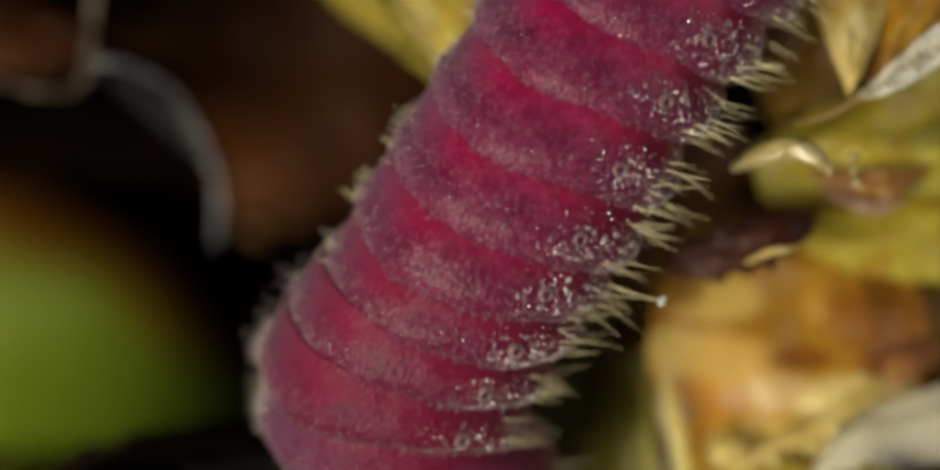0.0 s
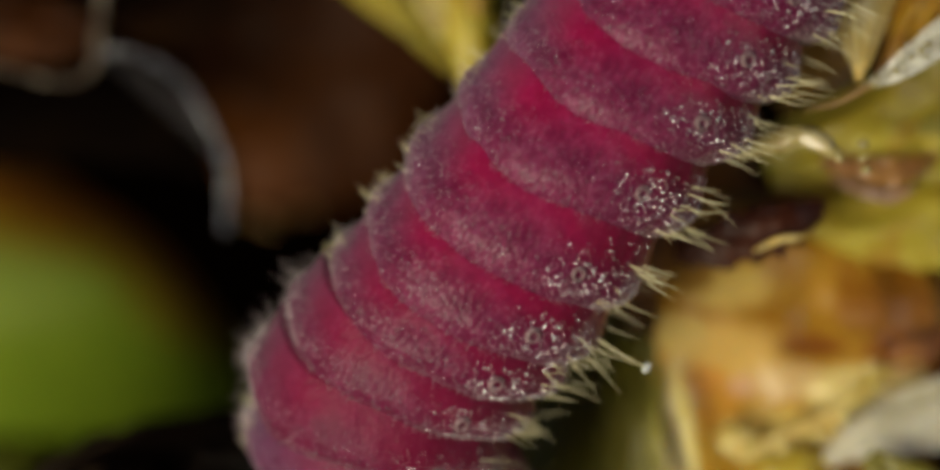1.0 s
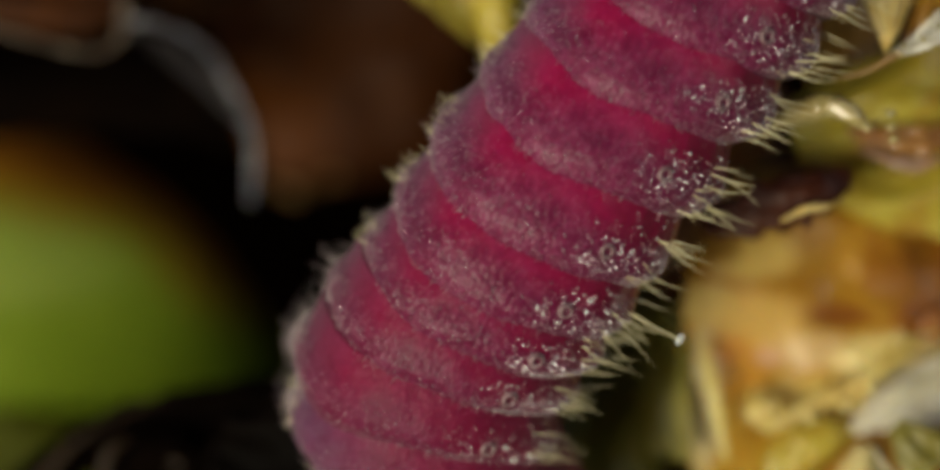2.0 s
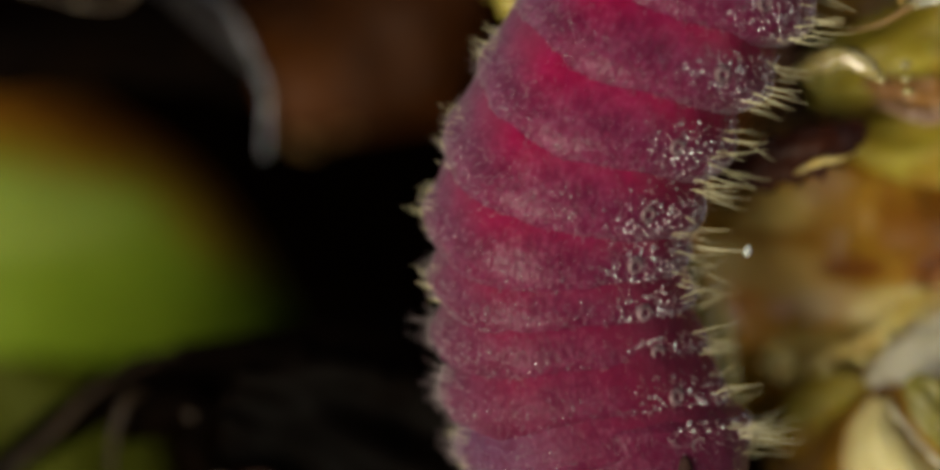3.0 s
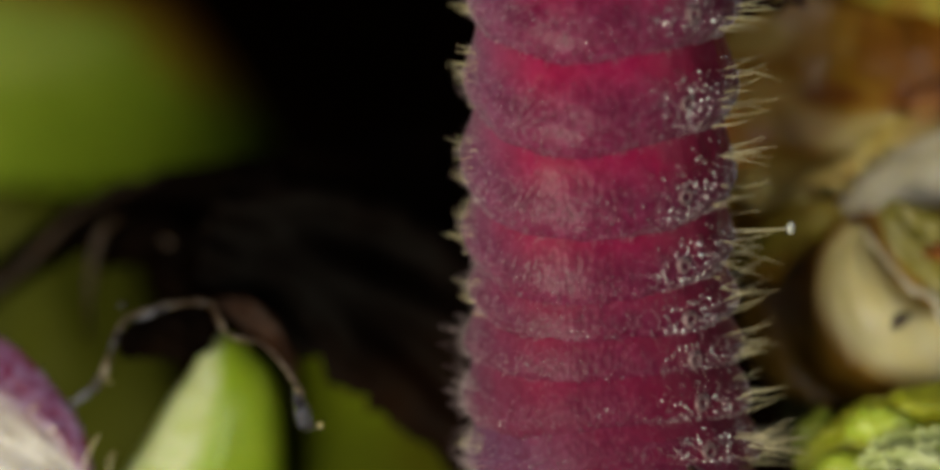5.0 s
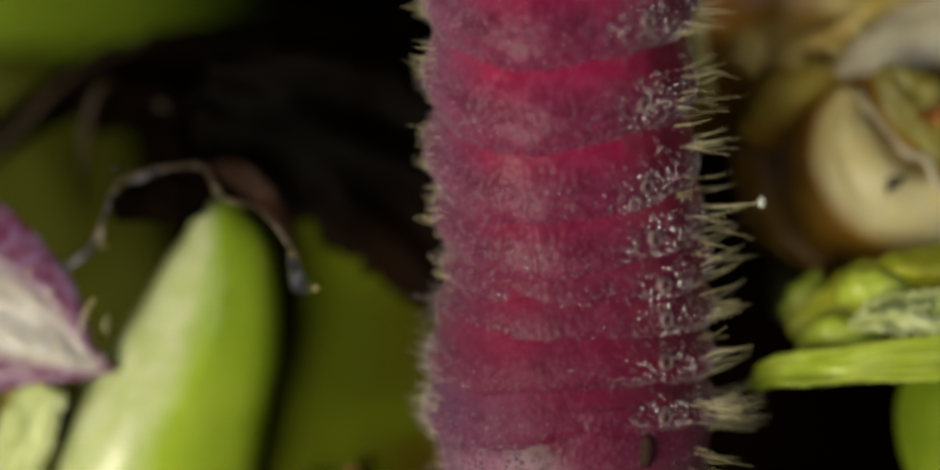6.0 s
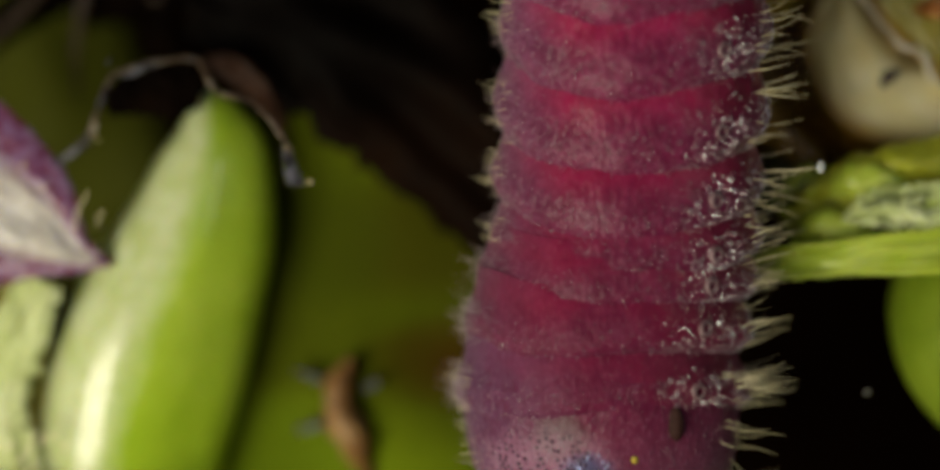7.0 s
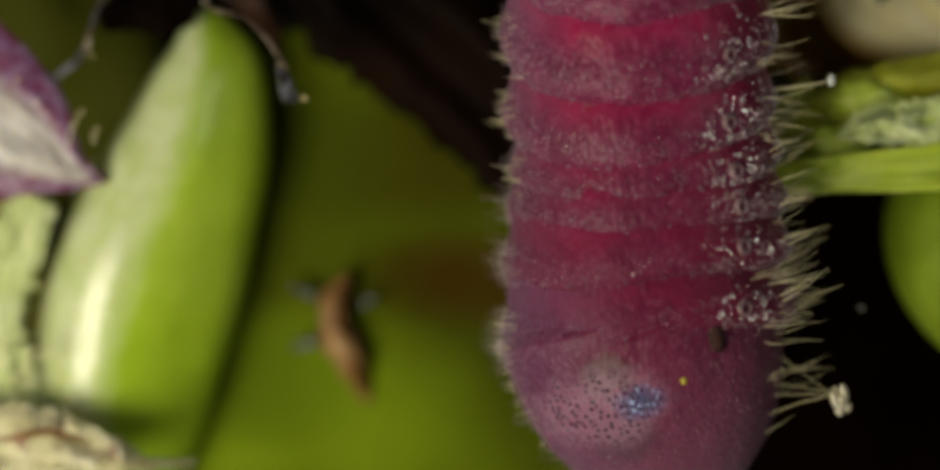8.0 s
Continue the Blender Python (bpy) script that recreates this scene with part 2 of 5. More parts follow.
def tube_mesh(name, spine, radii, rows=40, cols=28, lump=0.05, freq=1.0, ridges=0, ridge=0.0, flat=1.0, phase=0.0, seed=0.0):
    """A tapering round body along a spine of apparent places; radii apparent mm."""
    s = spline([(*p, r) for p, r in zip(spine, radii)], rows)
    cen = np.array([at(r[:3]) for r in s])
    rad = np.maximum(s[:, 3], 0.004) * (1 + s[:, 2] / REACH) * MM
    tan = np.gradient(cen, axis=0)
    out = np.zeros((rows, cols, 3))
    for i in range(rows):
        t = Vector(tan[i]).normalized()
        side = t.cross(Vector((0, 1, 0)))
        side = side.normalized() if side.length > 1e-6 else Vector((1, 0, 0))
        front = side.cross(t).normalized()
        for j in range(cols):
            a = 2 * math.pi * j / cols
            r = rad[i] * (1 + lump * nz(seed + 2 * math.cos(a) * freq, 2 * math.sin(a) * freq, seed + i / rows * 5 * freq))
            if ridges:
                r *= 1 + ridge * math.cos(ridges * (a - phase))
            v = Vector(cen[i]) + side * (math.cos(a) * r) + front * (math.sin(a) * r * flat)
            out[i, j] = v
    me = grid_mesh(name, out, True)
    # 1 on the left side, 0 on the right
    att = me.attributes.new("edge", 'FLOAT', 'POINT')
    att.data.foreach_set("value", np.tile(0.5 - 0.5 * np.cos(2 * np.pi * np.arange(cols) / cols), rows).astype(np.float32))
    return me


def sheet_mesh(name, spine, widths, thick=0.06, rows=44, cols=22, cup=0.2, wave=0.12, freq=1.0, ragged=0.1, twist=0.0, seed=0.0, crinkle=0.0):
    """A leaf or petal with thickness: spine of apparent places, half widths in apparent mm, cupped, waved, with an uneven edge."""
    s = spline([(*p, w) for p, w in zip(spine, widths)], rows)
    cen = np.array([at(r[:3]) for r in s])
    wid = np.maximum(s[:, 3], 0.01) * (1 + s[:, 2] / REACH) * MM
    tan = np.gradient(cen, axis=0)
    mid = np.zeros((rows, cols, 3))
    nor = np.zeros((rows, cols, 3))
    for i in range(rows):
        t = Vector(tan[i]).normalized()
        side0 = t.cross(Vector((0, 1, 0))).normalized()
        front0 = side0.cross(t).normalized()
        tw = radians(twist)
        side = side0 * math.cos(tw) + front0 * math.sin(tw)
        front = side.cross(t).normalized()
        for j in range(cols):
            q = -1 + 2 * j / (cols - 1)
            sg = 1 if q > 0 else -1
            w = wid[i] * (1 + ragged * (nz(seed + sg * 7, i * 0.35 * freq, 3) + 0.5 * nz(seed + sg * 9, i * 1.1 * freq, 5)))
            h = cup * q * q * wid[i]
            h += wave * MM * nz(q * 2 * freq + seed, i / rows * 4 * freq, seed * 1.7)
            h += crinkle * MM * nz(q * 7 * freq + seed, i / rows * 14 * freq, seed * 0.7 + 9)
            mid[i, j] = Vector(cen[i]) + side * (q * w) + front * h
            nor[i, j] = front
    edge = 1 - 0.8 * np.abs(np.linspace(-1, 1, cols)) ** 4
    off = nor * (thick * MM * 0.5) * edge[None, :, None]
    ring = np.concatenate([mid + off, (mid - off)[:, ::-1]], axis=1)
    me = grid_mesh(name, ring, True)
    q = np.abs(np.linspace(-1, 1, cols))
    edge_row = np.concatenate([q, q[::-1]])
    tip = np.linspace(0, 1, rows)[:, None] ** 6
    vals = np.maximum(np.tile(edge_row, (rows, 1)), tip)
    att = me.attributes.new("edge", 'FLOAT', 'POINT')
    att.data.foreach_set("value", vals.ravel().astype(np.float32))
    return me


def single(name, me, material, label, category="", group="", kind="", owner=None):
    """A mesh as a thing of its own, or as a part of its owner."""
    c = centre(me)
    ob = part(name, me, material, owner)
    ob.location = c - owner.location if owner else c
    return tagged(ob, label, "" if owner else category, "" if owner else group, kind)


def petal(name, material, label, category, spine, widths, group="", kind="", owner=None, **kw):
    return single(name, sheet_mesh(name, spine, widths, **kw), material, label, category, group, kind, owner)


def fruit(name, material, label, category, spine, radii, group="", kind="", owner=None, **kw):
    return single(name, tube_mesh(name, spine, radii, **kw), material, label, category, group, kind, owner)


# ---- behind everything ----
# near-black sheet: the plant's inner shade is put into its colour
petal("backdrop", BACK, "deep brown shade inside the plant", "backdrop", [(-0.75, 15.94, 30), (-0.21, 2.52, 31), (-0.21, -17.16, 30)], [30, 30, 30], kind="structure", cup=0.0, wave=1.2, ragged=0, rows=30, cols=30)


# ---- upper left: fruit, bracts, filaments ----
def filament(pts, r, label="", mat=RUST_DRY, name="filament", owner=None, lump=0.7, rows=80, **kw):
    return fruit(name, mat, label, "filament", pts, r, owner=owner, rows=rows, cols=10, lump=lump, freq=3.0, seed=len(pts) * 1.3, **kw)


# first spot: a pale highlight put into the green; the rest: the brown top
with_soft_spots(fruit("green_fruit", GREEN, "smooth green fruit with an orange-brown withered top", "fruit", [(-12.6, 3.3, 14), (-11.2, 3.05, 13.5), (-9.2, 2.85, 13.3), (-7.3, 2.65, 13.5), (-5.7, 2.45, 14), (-4.5, 2.15, 15), (-3.4, 1.80, 16.5)], [1.4, 2.4, 2.9, 2.85, 2.1, 1.15, 0.08], lump=0.02, rows=60, cols=60, flat=0.9), (
    ((-7.4, 3.3, 12), (2.4, 0.9), (0.30, 0.37, 0.08), 0.45),
    ((-5.2, 5.4, 12), (4.2, 2.0), (0.26, 0.085, 0.005), 1.0), ((-3.3, 4.1, 12), (2.5, 2.0), (0.24, 0.080, 0.005), 1.0), ((-8.8, 5.9, 12), (4.6, 1.9), (0.28, 0.095, 0.005), 1.0)), 0.25)
petal("bract", RUSSET, "dark russet dried bract in shade", "bract", [(-2.85, 9.60, 12), (-2.60, 7.80, 12), (-2.40, 6.60, 12), (-2.30, 5.60, 12.5), (-2.25, 4.60, 13)], [1.7, 2.0, 2.0, 1.75, 1.35], cup=0.25, seed=5, wave=0.5, crinkle=0.12, ragged=0.12)
# sheet standing in for the dark hollow below the dry rim
petal("bract", BLACKISH, "near-black sheet painted as the shade of a hollow", "bract", [(-9.2, 5.9, 8.2), (-7.96, 5.89, 8), (-6.94, 5.95, 8), (-5.65, 6.00, 8), (-4.60, 5.70, 8), (-3.94, 5.04, 8.3)], [0.5, 0.62, 0.66, 0.70, 0.52, 0.10], seed=8, cup=0.5, wave=0.2)
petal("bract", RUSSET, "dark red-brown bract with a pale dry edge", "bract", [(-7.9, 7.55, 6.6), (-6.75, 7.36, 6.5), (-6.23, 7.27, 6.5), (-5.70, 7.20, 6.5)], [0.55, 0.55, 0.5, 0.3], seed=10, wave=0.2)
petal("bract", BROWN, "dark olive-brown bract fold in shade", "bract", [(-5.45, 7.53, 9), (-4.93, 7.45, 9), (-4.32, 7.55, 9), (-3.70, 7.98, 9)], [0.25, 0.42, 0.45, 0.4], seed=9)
for fleck in ((-3.29, 4.46, 0.10), (-3.14, 4.36, 0.07), (-2.72, 4.55, 0.06), (-2.54, 4.60, 0.05)):
    petal("bract_fringe", AMBER2, "pale frayed scrap on a bract's edge", "fringe", [(fleck[0] - fleck[2], fleck[1] + 0.05, 11.6), (fleck[0], fleck[1], 11.4), (fleck[0] + fleck[2], fleck[1] - 0.06, 11.6)], [0.03, fleck[2], 0.02], seed=fleck[0], ragged=0.4, thick=0.03, rows=16, cols=8, group="bract fringe")

stamen = thing("dry_stamen", "pale grey dry membrane rims curling round a dark hollow", "stamen", (-5.67, 7.04, 5))
filament([(-7.9, 6.9, 5), (-7.44, 6.82, 5), (-6.93, 6.69, 5), (-6.42, 6.54, 5), (-5.94, 6.51, 5), (-5.68, 6.72, 5), (-5.62, 7.09, 5), (-5.56, 7.62, 5), (-5.51, 8.33, 5)], [0.045, 0.045, 0.05, 0.055, 0.065, 0.075, 0.08, 0.07, 0.06], "grey dry rim", RUST_DRY, owner=stamen, lump=0.6, flat=0.6)
filament([(-5.63, 6.96, 5), (-5.20, 6.93, 5), (-4.77, 6.78, 5.2), (-4.40, 6.51, 5.4), (-4.11, 6.07, 5.6), (-3.85, 5.57, 5.8), (-3.74, 5.04, 6), (-3.79, 4.23, 6.2)], [0.065, 0.055, 0.05, 0.06, 0.055, 0.065, 0.06, 0.03], "silvery dry rim with painted glints", FILM2, owner=stamen, lump=0.8, flat=0.6)
petal("membrane", MEMBRANE, "thin grey-brown membrane below the rim", "", [(-5.60, 6.87, 5.8), (-5.07, 6.60, 5.7), (-4.64, 6.26, 5.7), (-4.22, 5.86, 5.8), (-3.90, 5.40, 6.0)], [0.05, 0.15, 0.18, 0.15, 0.04], owner=stamen, seed=12, crinkle=0.05, thick=0.03)

# ---- right: eaten blossom ----
blossom = thing("withered_blossom", "withered yellow and brown blossom with eaten crumpled petals", "blossom", (6.27, 4.13, 5))


def bl(mat, label, spine, widths, **kw):
    return petal("petal", mat, label, "", spine, widths, owner=blossom, **kw)


bl(YELLOW, "yellow curled petal", [(-2.32, 8.43, 4.5), (-1.33, 7.67, 4.3), (-0.35, 6.64, 4.5)], [0.30, 0.28, 0.08], seed=1, crinkle=0.2, wave=0.35, ragged=0.35)
bl(CREAM, "cream-yellow crumpled petal", [(-1.0, 8.6, 4.2), (-0.70, 7.9, 4.0), (-0.42, 7.35, 3.9), (-0.18, 6.75, 4.0)], [0.40, 0.36, 0.26, 0.06], seed=3, crinkle=0.16, wave=0.2, ragged=0.25)
fruit("anther", YELLOW, "yellow finger-shaped anther", "", [(-0.08, 9.14, 3.6), (-0.10, 8.07, 3.4), (-0.13, 7.26, 3.4), (0.01, 6.28, 3.6)], [0.5, 0.42, 0.40, 0.2], owner=blossom, lump=0.35, freq=1.8)
# amber petal with its wet rim
bl(AMBER, "cream-amber translucent pointed petal", [(5.73, 9.68, 1), (5.66, 8.25, 0.6), (5.63, 7.44, 0.4), (5.63, 6.86, 0.3), (5.59, 6.46, 0.3)], [0.9, 0.66, 0.40, 0.2, 0.02], seed=6, cup=0.5, crinkle=0.03, ragged=0.04)
bl(OCHRE, "orange-brown back of the petal", [(5.87, 6.59, 0.8), (6.18, 7.09, 0.7), (6.54, 7.71, 0.7), (6.99, 8.79, 0.9)], [0.05, 0.28, 0.55, 0.8], seed=7, crinkle=0.03, ragged=0.04)
bl(POD, "brown petal under the pointed petal", [(4.75, 8.25, 3.6), (4.89, 7.00, 3.4), (4.93, 6.01, 3.2)], [0.5, 0.75, 0.5], seed=85, wave=0.2)
fruit("petal_rim", AMBER2, "thin brown dry edge", "", [(4.80, 6.05, 0.5), (5.29, 6.17, 0.3), (5.65, 6.37, 0.2), (6.00, 6.59, 0.2)], [0.015, 0.035, 0.05, 0.03], owner=blossom, lump=0.4, freq=3.0, rows=50, cols=16)
petal("petal_rim", WETWHITE, "wet glistening white rim", "", [(5.70, 6.41, 0.25), (6.09, 6.62, 0.1), (6.54, 6.95, 0.1), (6.99, 7.31, 0.1), (7.88, 7.98, 0.3)], [0.04, 0.16, 0.24, 0.26, 0.2], owner=blossom, crinkle=0.06, wave=0.1, ragged=0.2, rows=80, cols=30, seed=51, freq=1.6, cup=-0.3)
# upper yellow-green petal and its lower bruised rim
bl(YELLOW, "yellow-green fleshy petal", [(8.60, 6.55, 2.6), (6.99, 6.01, 2.3), (5.73, 5.70, 2.3), (4.21, 5.30, 2.9)], [1.2, 1.0, 0.85, 0.45], seed=11, crinkle=0.05, wave=0.3)
bl(OLIVE, "green stain on the petal", [(6.41, 5.76, 1.9), (6.67, 5.82, 1.85), (7.08, 5.88, 1.9)], [0.06, 0.16, 0.14], seed=70, wave=0.02, thick=0.03)
bl(BRUISE, "brown bruise along the petal's rim", [(5.05, 5.32, 2.2), (5.40, 5.20, 2.05), (5.80, 5.10, 2), (6.25, 5.15, 2), (6.75, 5.40, 2.2)], [0.05, 0.20, 0.27, 0.22, 0.05], seed=52, crinkle=0.08, ragged=0.35)
bl(LILAC, "lilac edge of the bruise", [(5.20, 5.03, 2), (5.60, 4.88, 1.85), (6.05, 4.78, 1.85), (6.45, 4.90, 2)], [0.02, 0.07, 0.10, 0.02], seed=12, crinkle=0.06, ragged=0.4)
fruit("wet_nodule", WET, "glossy wet clear nodule", "", [(3.90, 5.37, 0.9), (4.35, 5.58, 0.5), (4.80, 5.67, 0.3), (5.13, 5.52, 0.2), (5.36, 5.31, 0.3)], [0.05, 0.16, 0.17, 0.14, 0.05], owner=blossom, lump=0.35, freq=1.6, rows=60)
rim_rng = random.Random(9)
rim_a, rim_b = (5.69, 6.41, -0.05), (7.08, 7.31, -0.15)
for i in range(22):
    f = rim_rng.random()
    g = [p + (q - p) * f for p, q in zip(rim_a, rim_b)]
    g = (g[0] + rim_rng.gauss(0, 0.05), g[1] + rim_rng.gauss(0, 0.03 + 0.09 * f), g[2])
    r = rim_rng.uniform(0.015, 0.05)
    fruit("droplet", WET, "tiny clear droplet", "", [g, (g[0] + r, g[1], g[2] - r), (g[0] + 2 * r, g[1], g[2])], [0.3 * r, r, 0.3 * r], owner=blossom, rows=8, cols=8, lump=0.1)
for px in ((5.59, 5.37, 0.3), (5.63, 5.19, 0.3), (5.59, 5.58, 0.3), (5.24, 5.37, 0)):
    fruit("droplet", WET, "tiny clear droplet", "", [px, (px[0] + 0.08, px[1] - 0.02, px[2] - 0.04), (px[0] + 0.16, px[1] - 0.03, px[2])], [0.02, 0.07, 0.02], owner=blossom, rows=12, cols=12, lump=0.1)
# middle: hole with dark torn scrap
bl(YELLOW, "olive-yellow petal", [(8.60, 4.58, 3.4), (6.81, 4.50, 3.2), (5.56, 4.42, 3.1), (4.60, 4.60, 3.2)], [0.9, 0.85, 0.55, 0.2], seed=71, crinkle=0.04, wave=0.18)


def fold(mat, label, spine, radii, name="petal_fold", **kw):
    kw.setdefault("lump", 0.34)
    kw.setdefault("freq", 1.5)
    kw.setdefault("flat", 0.3)
    return fruit(name, mat, label, "", spine, radii, owner=blossom, rows=60, cols=44, **kw)


bl(DARK, "dark red-brown torn scrap", [(2.90, 4.00, 1.9), (3.50, 4.05, 1.7), (4.20, 4.25, 1.5), (4.75, 4.45, 1.5), (5.12, 4.68, 1.6)], [0.2, 0.36, 0.40, 0.30, 0.08], seed=14, ragged=0.4, crinkle=0.07)
filament([(4.08, 3.95, 1.2), (4.44, 4.13, 1), (4.75, 4.17, 1), (5.02, 4.29, 1.2)], [0.02, 0.05, 0.035, 0.015], "pale torn edge", AMBER, "torn_edge", blossom)
bl(RUST, "rusty petal behind", [(3.50, 6.10, 6.6), (3.14, 4.76, 6.4), (2.87, 3.06, 6.4), (2.51, 1.99, 6.8)], [0.7, 1.0, 1.0, 0.5], seed=81)
# the large golden petal with its stains, and a second one to its side
with_soft_spots(bl(GOLD, "golden fleshy petal with brown and peach stains", [(4.95, 4.75, 4.1), (4.85, 3.9, 3.7), (4.75, 3.0, 3.5), (4.70, 2.1, 3.5), (4.68, 1.2, 3.7), (4.70, -0.1, 4.2)], [1.30, 1.85, 2.10, 2.12, 2.05, 1.9], seed=15, crinkle=0.05, wave=0.6, freq=0.8, ragged=0.05, rows=90, cols=70, cup=0.05, thick=0.2), (
    ((3.67, 3.45, 3.4), (0.9, 0.45), (0.66, 0.46, 0.12), 0.75), ((5.0, 3.6, 3.4), (0.9, 0.7), (0.42, 0.21, 0.012), 0.7),
    ((3.66, 2.40, 3.3), (1.15, 0.62), (0.66, 0.41, 0.11), 0.9), ((4.63, 2.05, 3.3), (0.75, 0.35), (0.62, 0.42, 0.19), 0.85),
    ((3.55, 1.70, 3.4), (0.45, 0.65), (0.60, 0.28, 0.03), 0.85), ((4.55, 1.20, 3.4), (1.3, 0.55), (0.72, 0.54, 0.16), 0.85),
    ((2.95, 1.2, 3.5), (0.30, 1.3), (0.74, 0.66, 0.38), 0.7), ((4.94, 2.55, 3.3), (0.62, 0.24), (0.20, 0.055, 0.006), 0.9),
    ((6.15, 3.10, 3.4), (1.0, 0.85), (0.22, 0.08, 0.006), 0.95), ((6.40, 2.42, 3.4), (0.9, 0.42), (0.20, 0.05, 0.004), 1.0), ((5.45, 3.35, 3.4), (0.22, 0.7), (0.26, 0.10, 0.006), 0.8),
    ((5.45, 1.85, 3.4), (0.8, 0.5), (0.74, 0.60, 0.24), 0.85), ((6.1, 2.15, 3.4), (0.6, 0.25), (0.74, 0.62, 0.28), 0.8), ((2.95, 2.75, 3.4), (0.5, 0.35), (0.66, 0.46, 0.14), 0.7), ((3.3, 2.05, 3.4), (0.4, 0.3), (0.62, 0.24, 0.04), 0.6), ((3.92, 1.95, 3.3), (0.28, 0.22), (0.64, 0.36, 0.24), 0.7), ((3.15, 3.7, 3.5), (0.4, 0.5), (0.25, 0.11, 0.01), 0.8)))
bl(OCHRE, "ochre petal with brown stains", [(8.90, 3.95, 4.8), (7.6, 3.6, 4.4), (6.4, 3.3, 4.2), (5.6, 3.2, 4.4)], [1.2, 1.3, 1.0, 0.5], seed=82, crinkle=0.04, wave=0.2, ragged=0.05)
# pits and lips between the folds
fold(RUST, "rusty brown crumpled lip", [(5.75, 2.35, 3.3), (6.10, 2.30, 3), (6.50, 2.50, 3), (6.95, 2.75, 3.3)], [0.10, 0.20, 0.22, 0.12], seed=73, lump=0.6, flat=0.10)
# lower: olive strip, white streak, cream ridge, yellow base
bl(OLIVE, "olive petal in shade", [(2.47, 2.70, 5.3), (2.35, 1.63, 5.2), (2.32, 0.47, 5.3)], [0.3, 0.5, 0.5], seed=78, cup=-0.5)
bl(OLIVE, "dull olive petal base in shade", [(1.75, 3.2, 6.2), (1.50, 1.9, 6.0), (1.40, 0.6, 6.0), (1.50, -0.6, 6.2)], [0.4, 0.9, 1.0, 0.7], seed=79, wave=0.3)
bl(OLIVE, "olive-green strip", [(2.72, 2.30, 3.3), (2.62, 1.72, 3.2), (2.58, 1.09, 3.2), (2.62, 0.40, 3.3)], [0.03, 0.10, 0.16, 0.12], seed=77, cup=-0.5)
fold(CREAM, "white streak along a fold", [(2.92, 2.25, 3.1), (3.02, 1.72, 2.95), (3.12, 1.14, 2.95), (3.26, 0.40, 3.1)], [0.03, 0.08, 0.10, 0.04], seed=7.2, lump=0.2)
fold(CREAM, "cream knob", [(3.72, 1.45, 3.3), (3.80, 1.15, 3), (3.98, 0.85, 3.2)], [0.10, 0.24, 0.10], seed=6.9)
bl(CREAM, "cream ridge with a ragged edge", [(4.00, 0.90, 3.2), (4.53, 1.22, 2.9), (5.00, 1.38, 2.8), (5.38, 1.62, 2.8), (5.80, 2.05, 2.9), (6.40, 2.25, 3.1)], [0.06, 0.11, 0.12, 0.14, 0.14, 0.08], seed=6.3, ragged=0.5, crinkle=0.05, wave=0.2, cup=-0.5, rows=90, cols=30, thick=0.14)
for bp in ((4.42, 0.98, 2.7), (4.95, 1.16, 2.6), (5.30, 1.44, 2.5)):
    fruit("bead", CREAM, "tiny cream bead", "", [bp, (bp[0] + 0.07, bp[1] + 0.04, bp[2] - 0.06), (bp[0] + 0.14, bp[1] + 0.05, bp[2])], [0.03, 0.085, 0.03], owner=blossom, rows=12, cols=12, lump=0.3)
fold(YELLOW, "bright yellow base", [(3.90, -0.20, 3.4), (4.25, 0.45, 3.2), (4.70, 0.72, 3.1), (5.20, 0.90, 3.3)], [0.28, 0.34, 0.26, 0.08], seed=7.9)
bl(WHITE, "white translucent petal", [(8.42, 1.95, 3.1), (7.2, 1.62, 2.9), (6.30, 1.40, 2.9), (5.60, 1.15, 3), (5.10, 0.85, 3.2)], [0.75, 0.62, 0.50, 0.34, 0.1], seed=18, crinkle=0.04, ragged=0.06)

# ---- right: bitten pod, sepals, fruit ----
pod = thing("seed_pod", "ochre seed pod bitten open, with a cream inner wall", "pod", (5.60, -0.78, 5))
fruit("shell", POD, "glossy ochre-brown shell", "", [(5.6, 0.95, 4.4), (5.62, 0.30, 4.2), (5.80, -0.75, 4.2), (6.15, -1.85, 4.6)], [0.9, 1.45, 1.70, 0.9], owner=pod, lump=0.06, freq=0.8, flat=0.8)
petal("outer_skin", POD, "brown outer skin", "", [(4.45, 0.70, 3.7), (4.35, -0.03, 3.5), (4.55, -1.15, 3.4), (5.10, -1.95, 3.6)], [0.15, 0.70, 0.80, 0.35], owner=pod, seed=84, cup=0.2)
petal("inner_wall", CREAM2, "smooth cream inner wall", "", [(5.30, 0.62, 2.7), (5.24, 0.10, 2.5), (5.38, -0.50, 2.4), (5.85, -1.02, 2.4), (6.60, -1.25, 2.5), (7.8, -1.40, 2.7)], [0.16, 0.48, 0.66, 0.72, 0.66, 0.6], owner=pod, seed=22, cup=0.25, ragged=0.03, wave=0.1, rows=60, cols=34)
fruit("bitten_rim", WHITE, "pale bitten rim", "", [(5.41, 0.60, 2.2), (5.52, 0.37, 2.1), (5.67, 0.20, 2.1), (5.79, 0.02, 2.1), (5.94, -0.13, 2.1), (6.11, -0.34, 2.1), (6.31, -0.40, 2.1), (6.45, -0.52, 2.1), (6.54, -0.79, 2.1), (6.87, -1.01, 2.2)], [0.02, 0.05, 0.03, 0.035, 0.03, 0.05, 0.04, 0.05, 0.04, 0.02], owner=pod, lump=0.6, freq=3.0, rows=60, cols=16, seed=2.5)
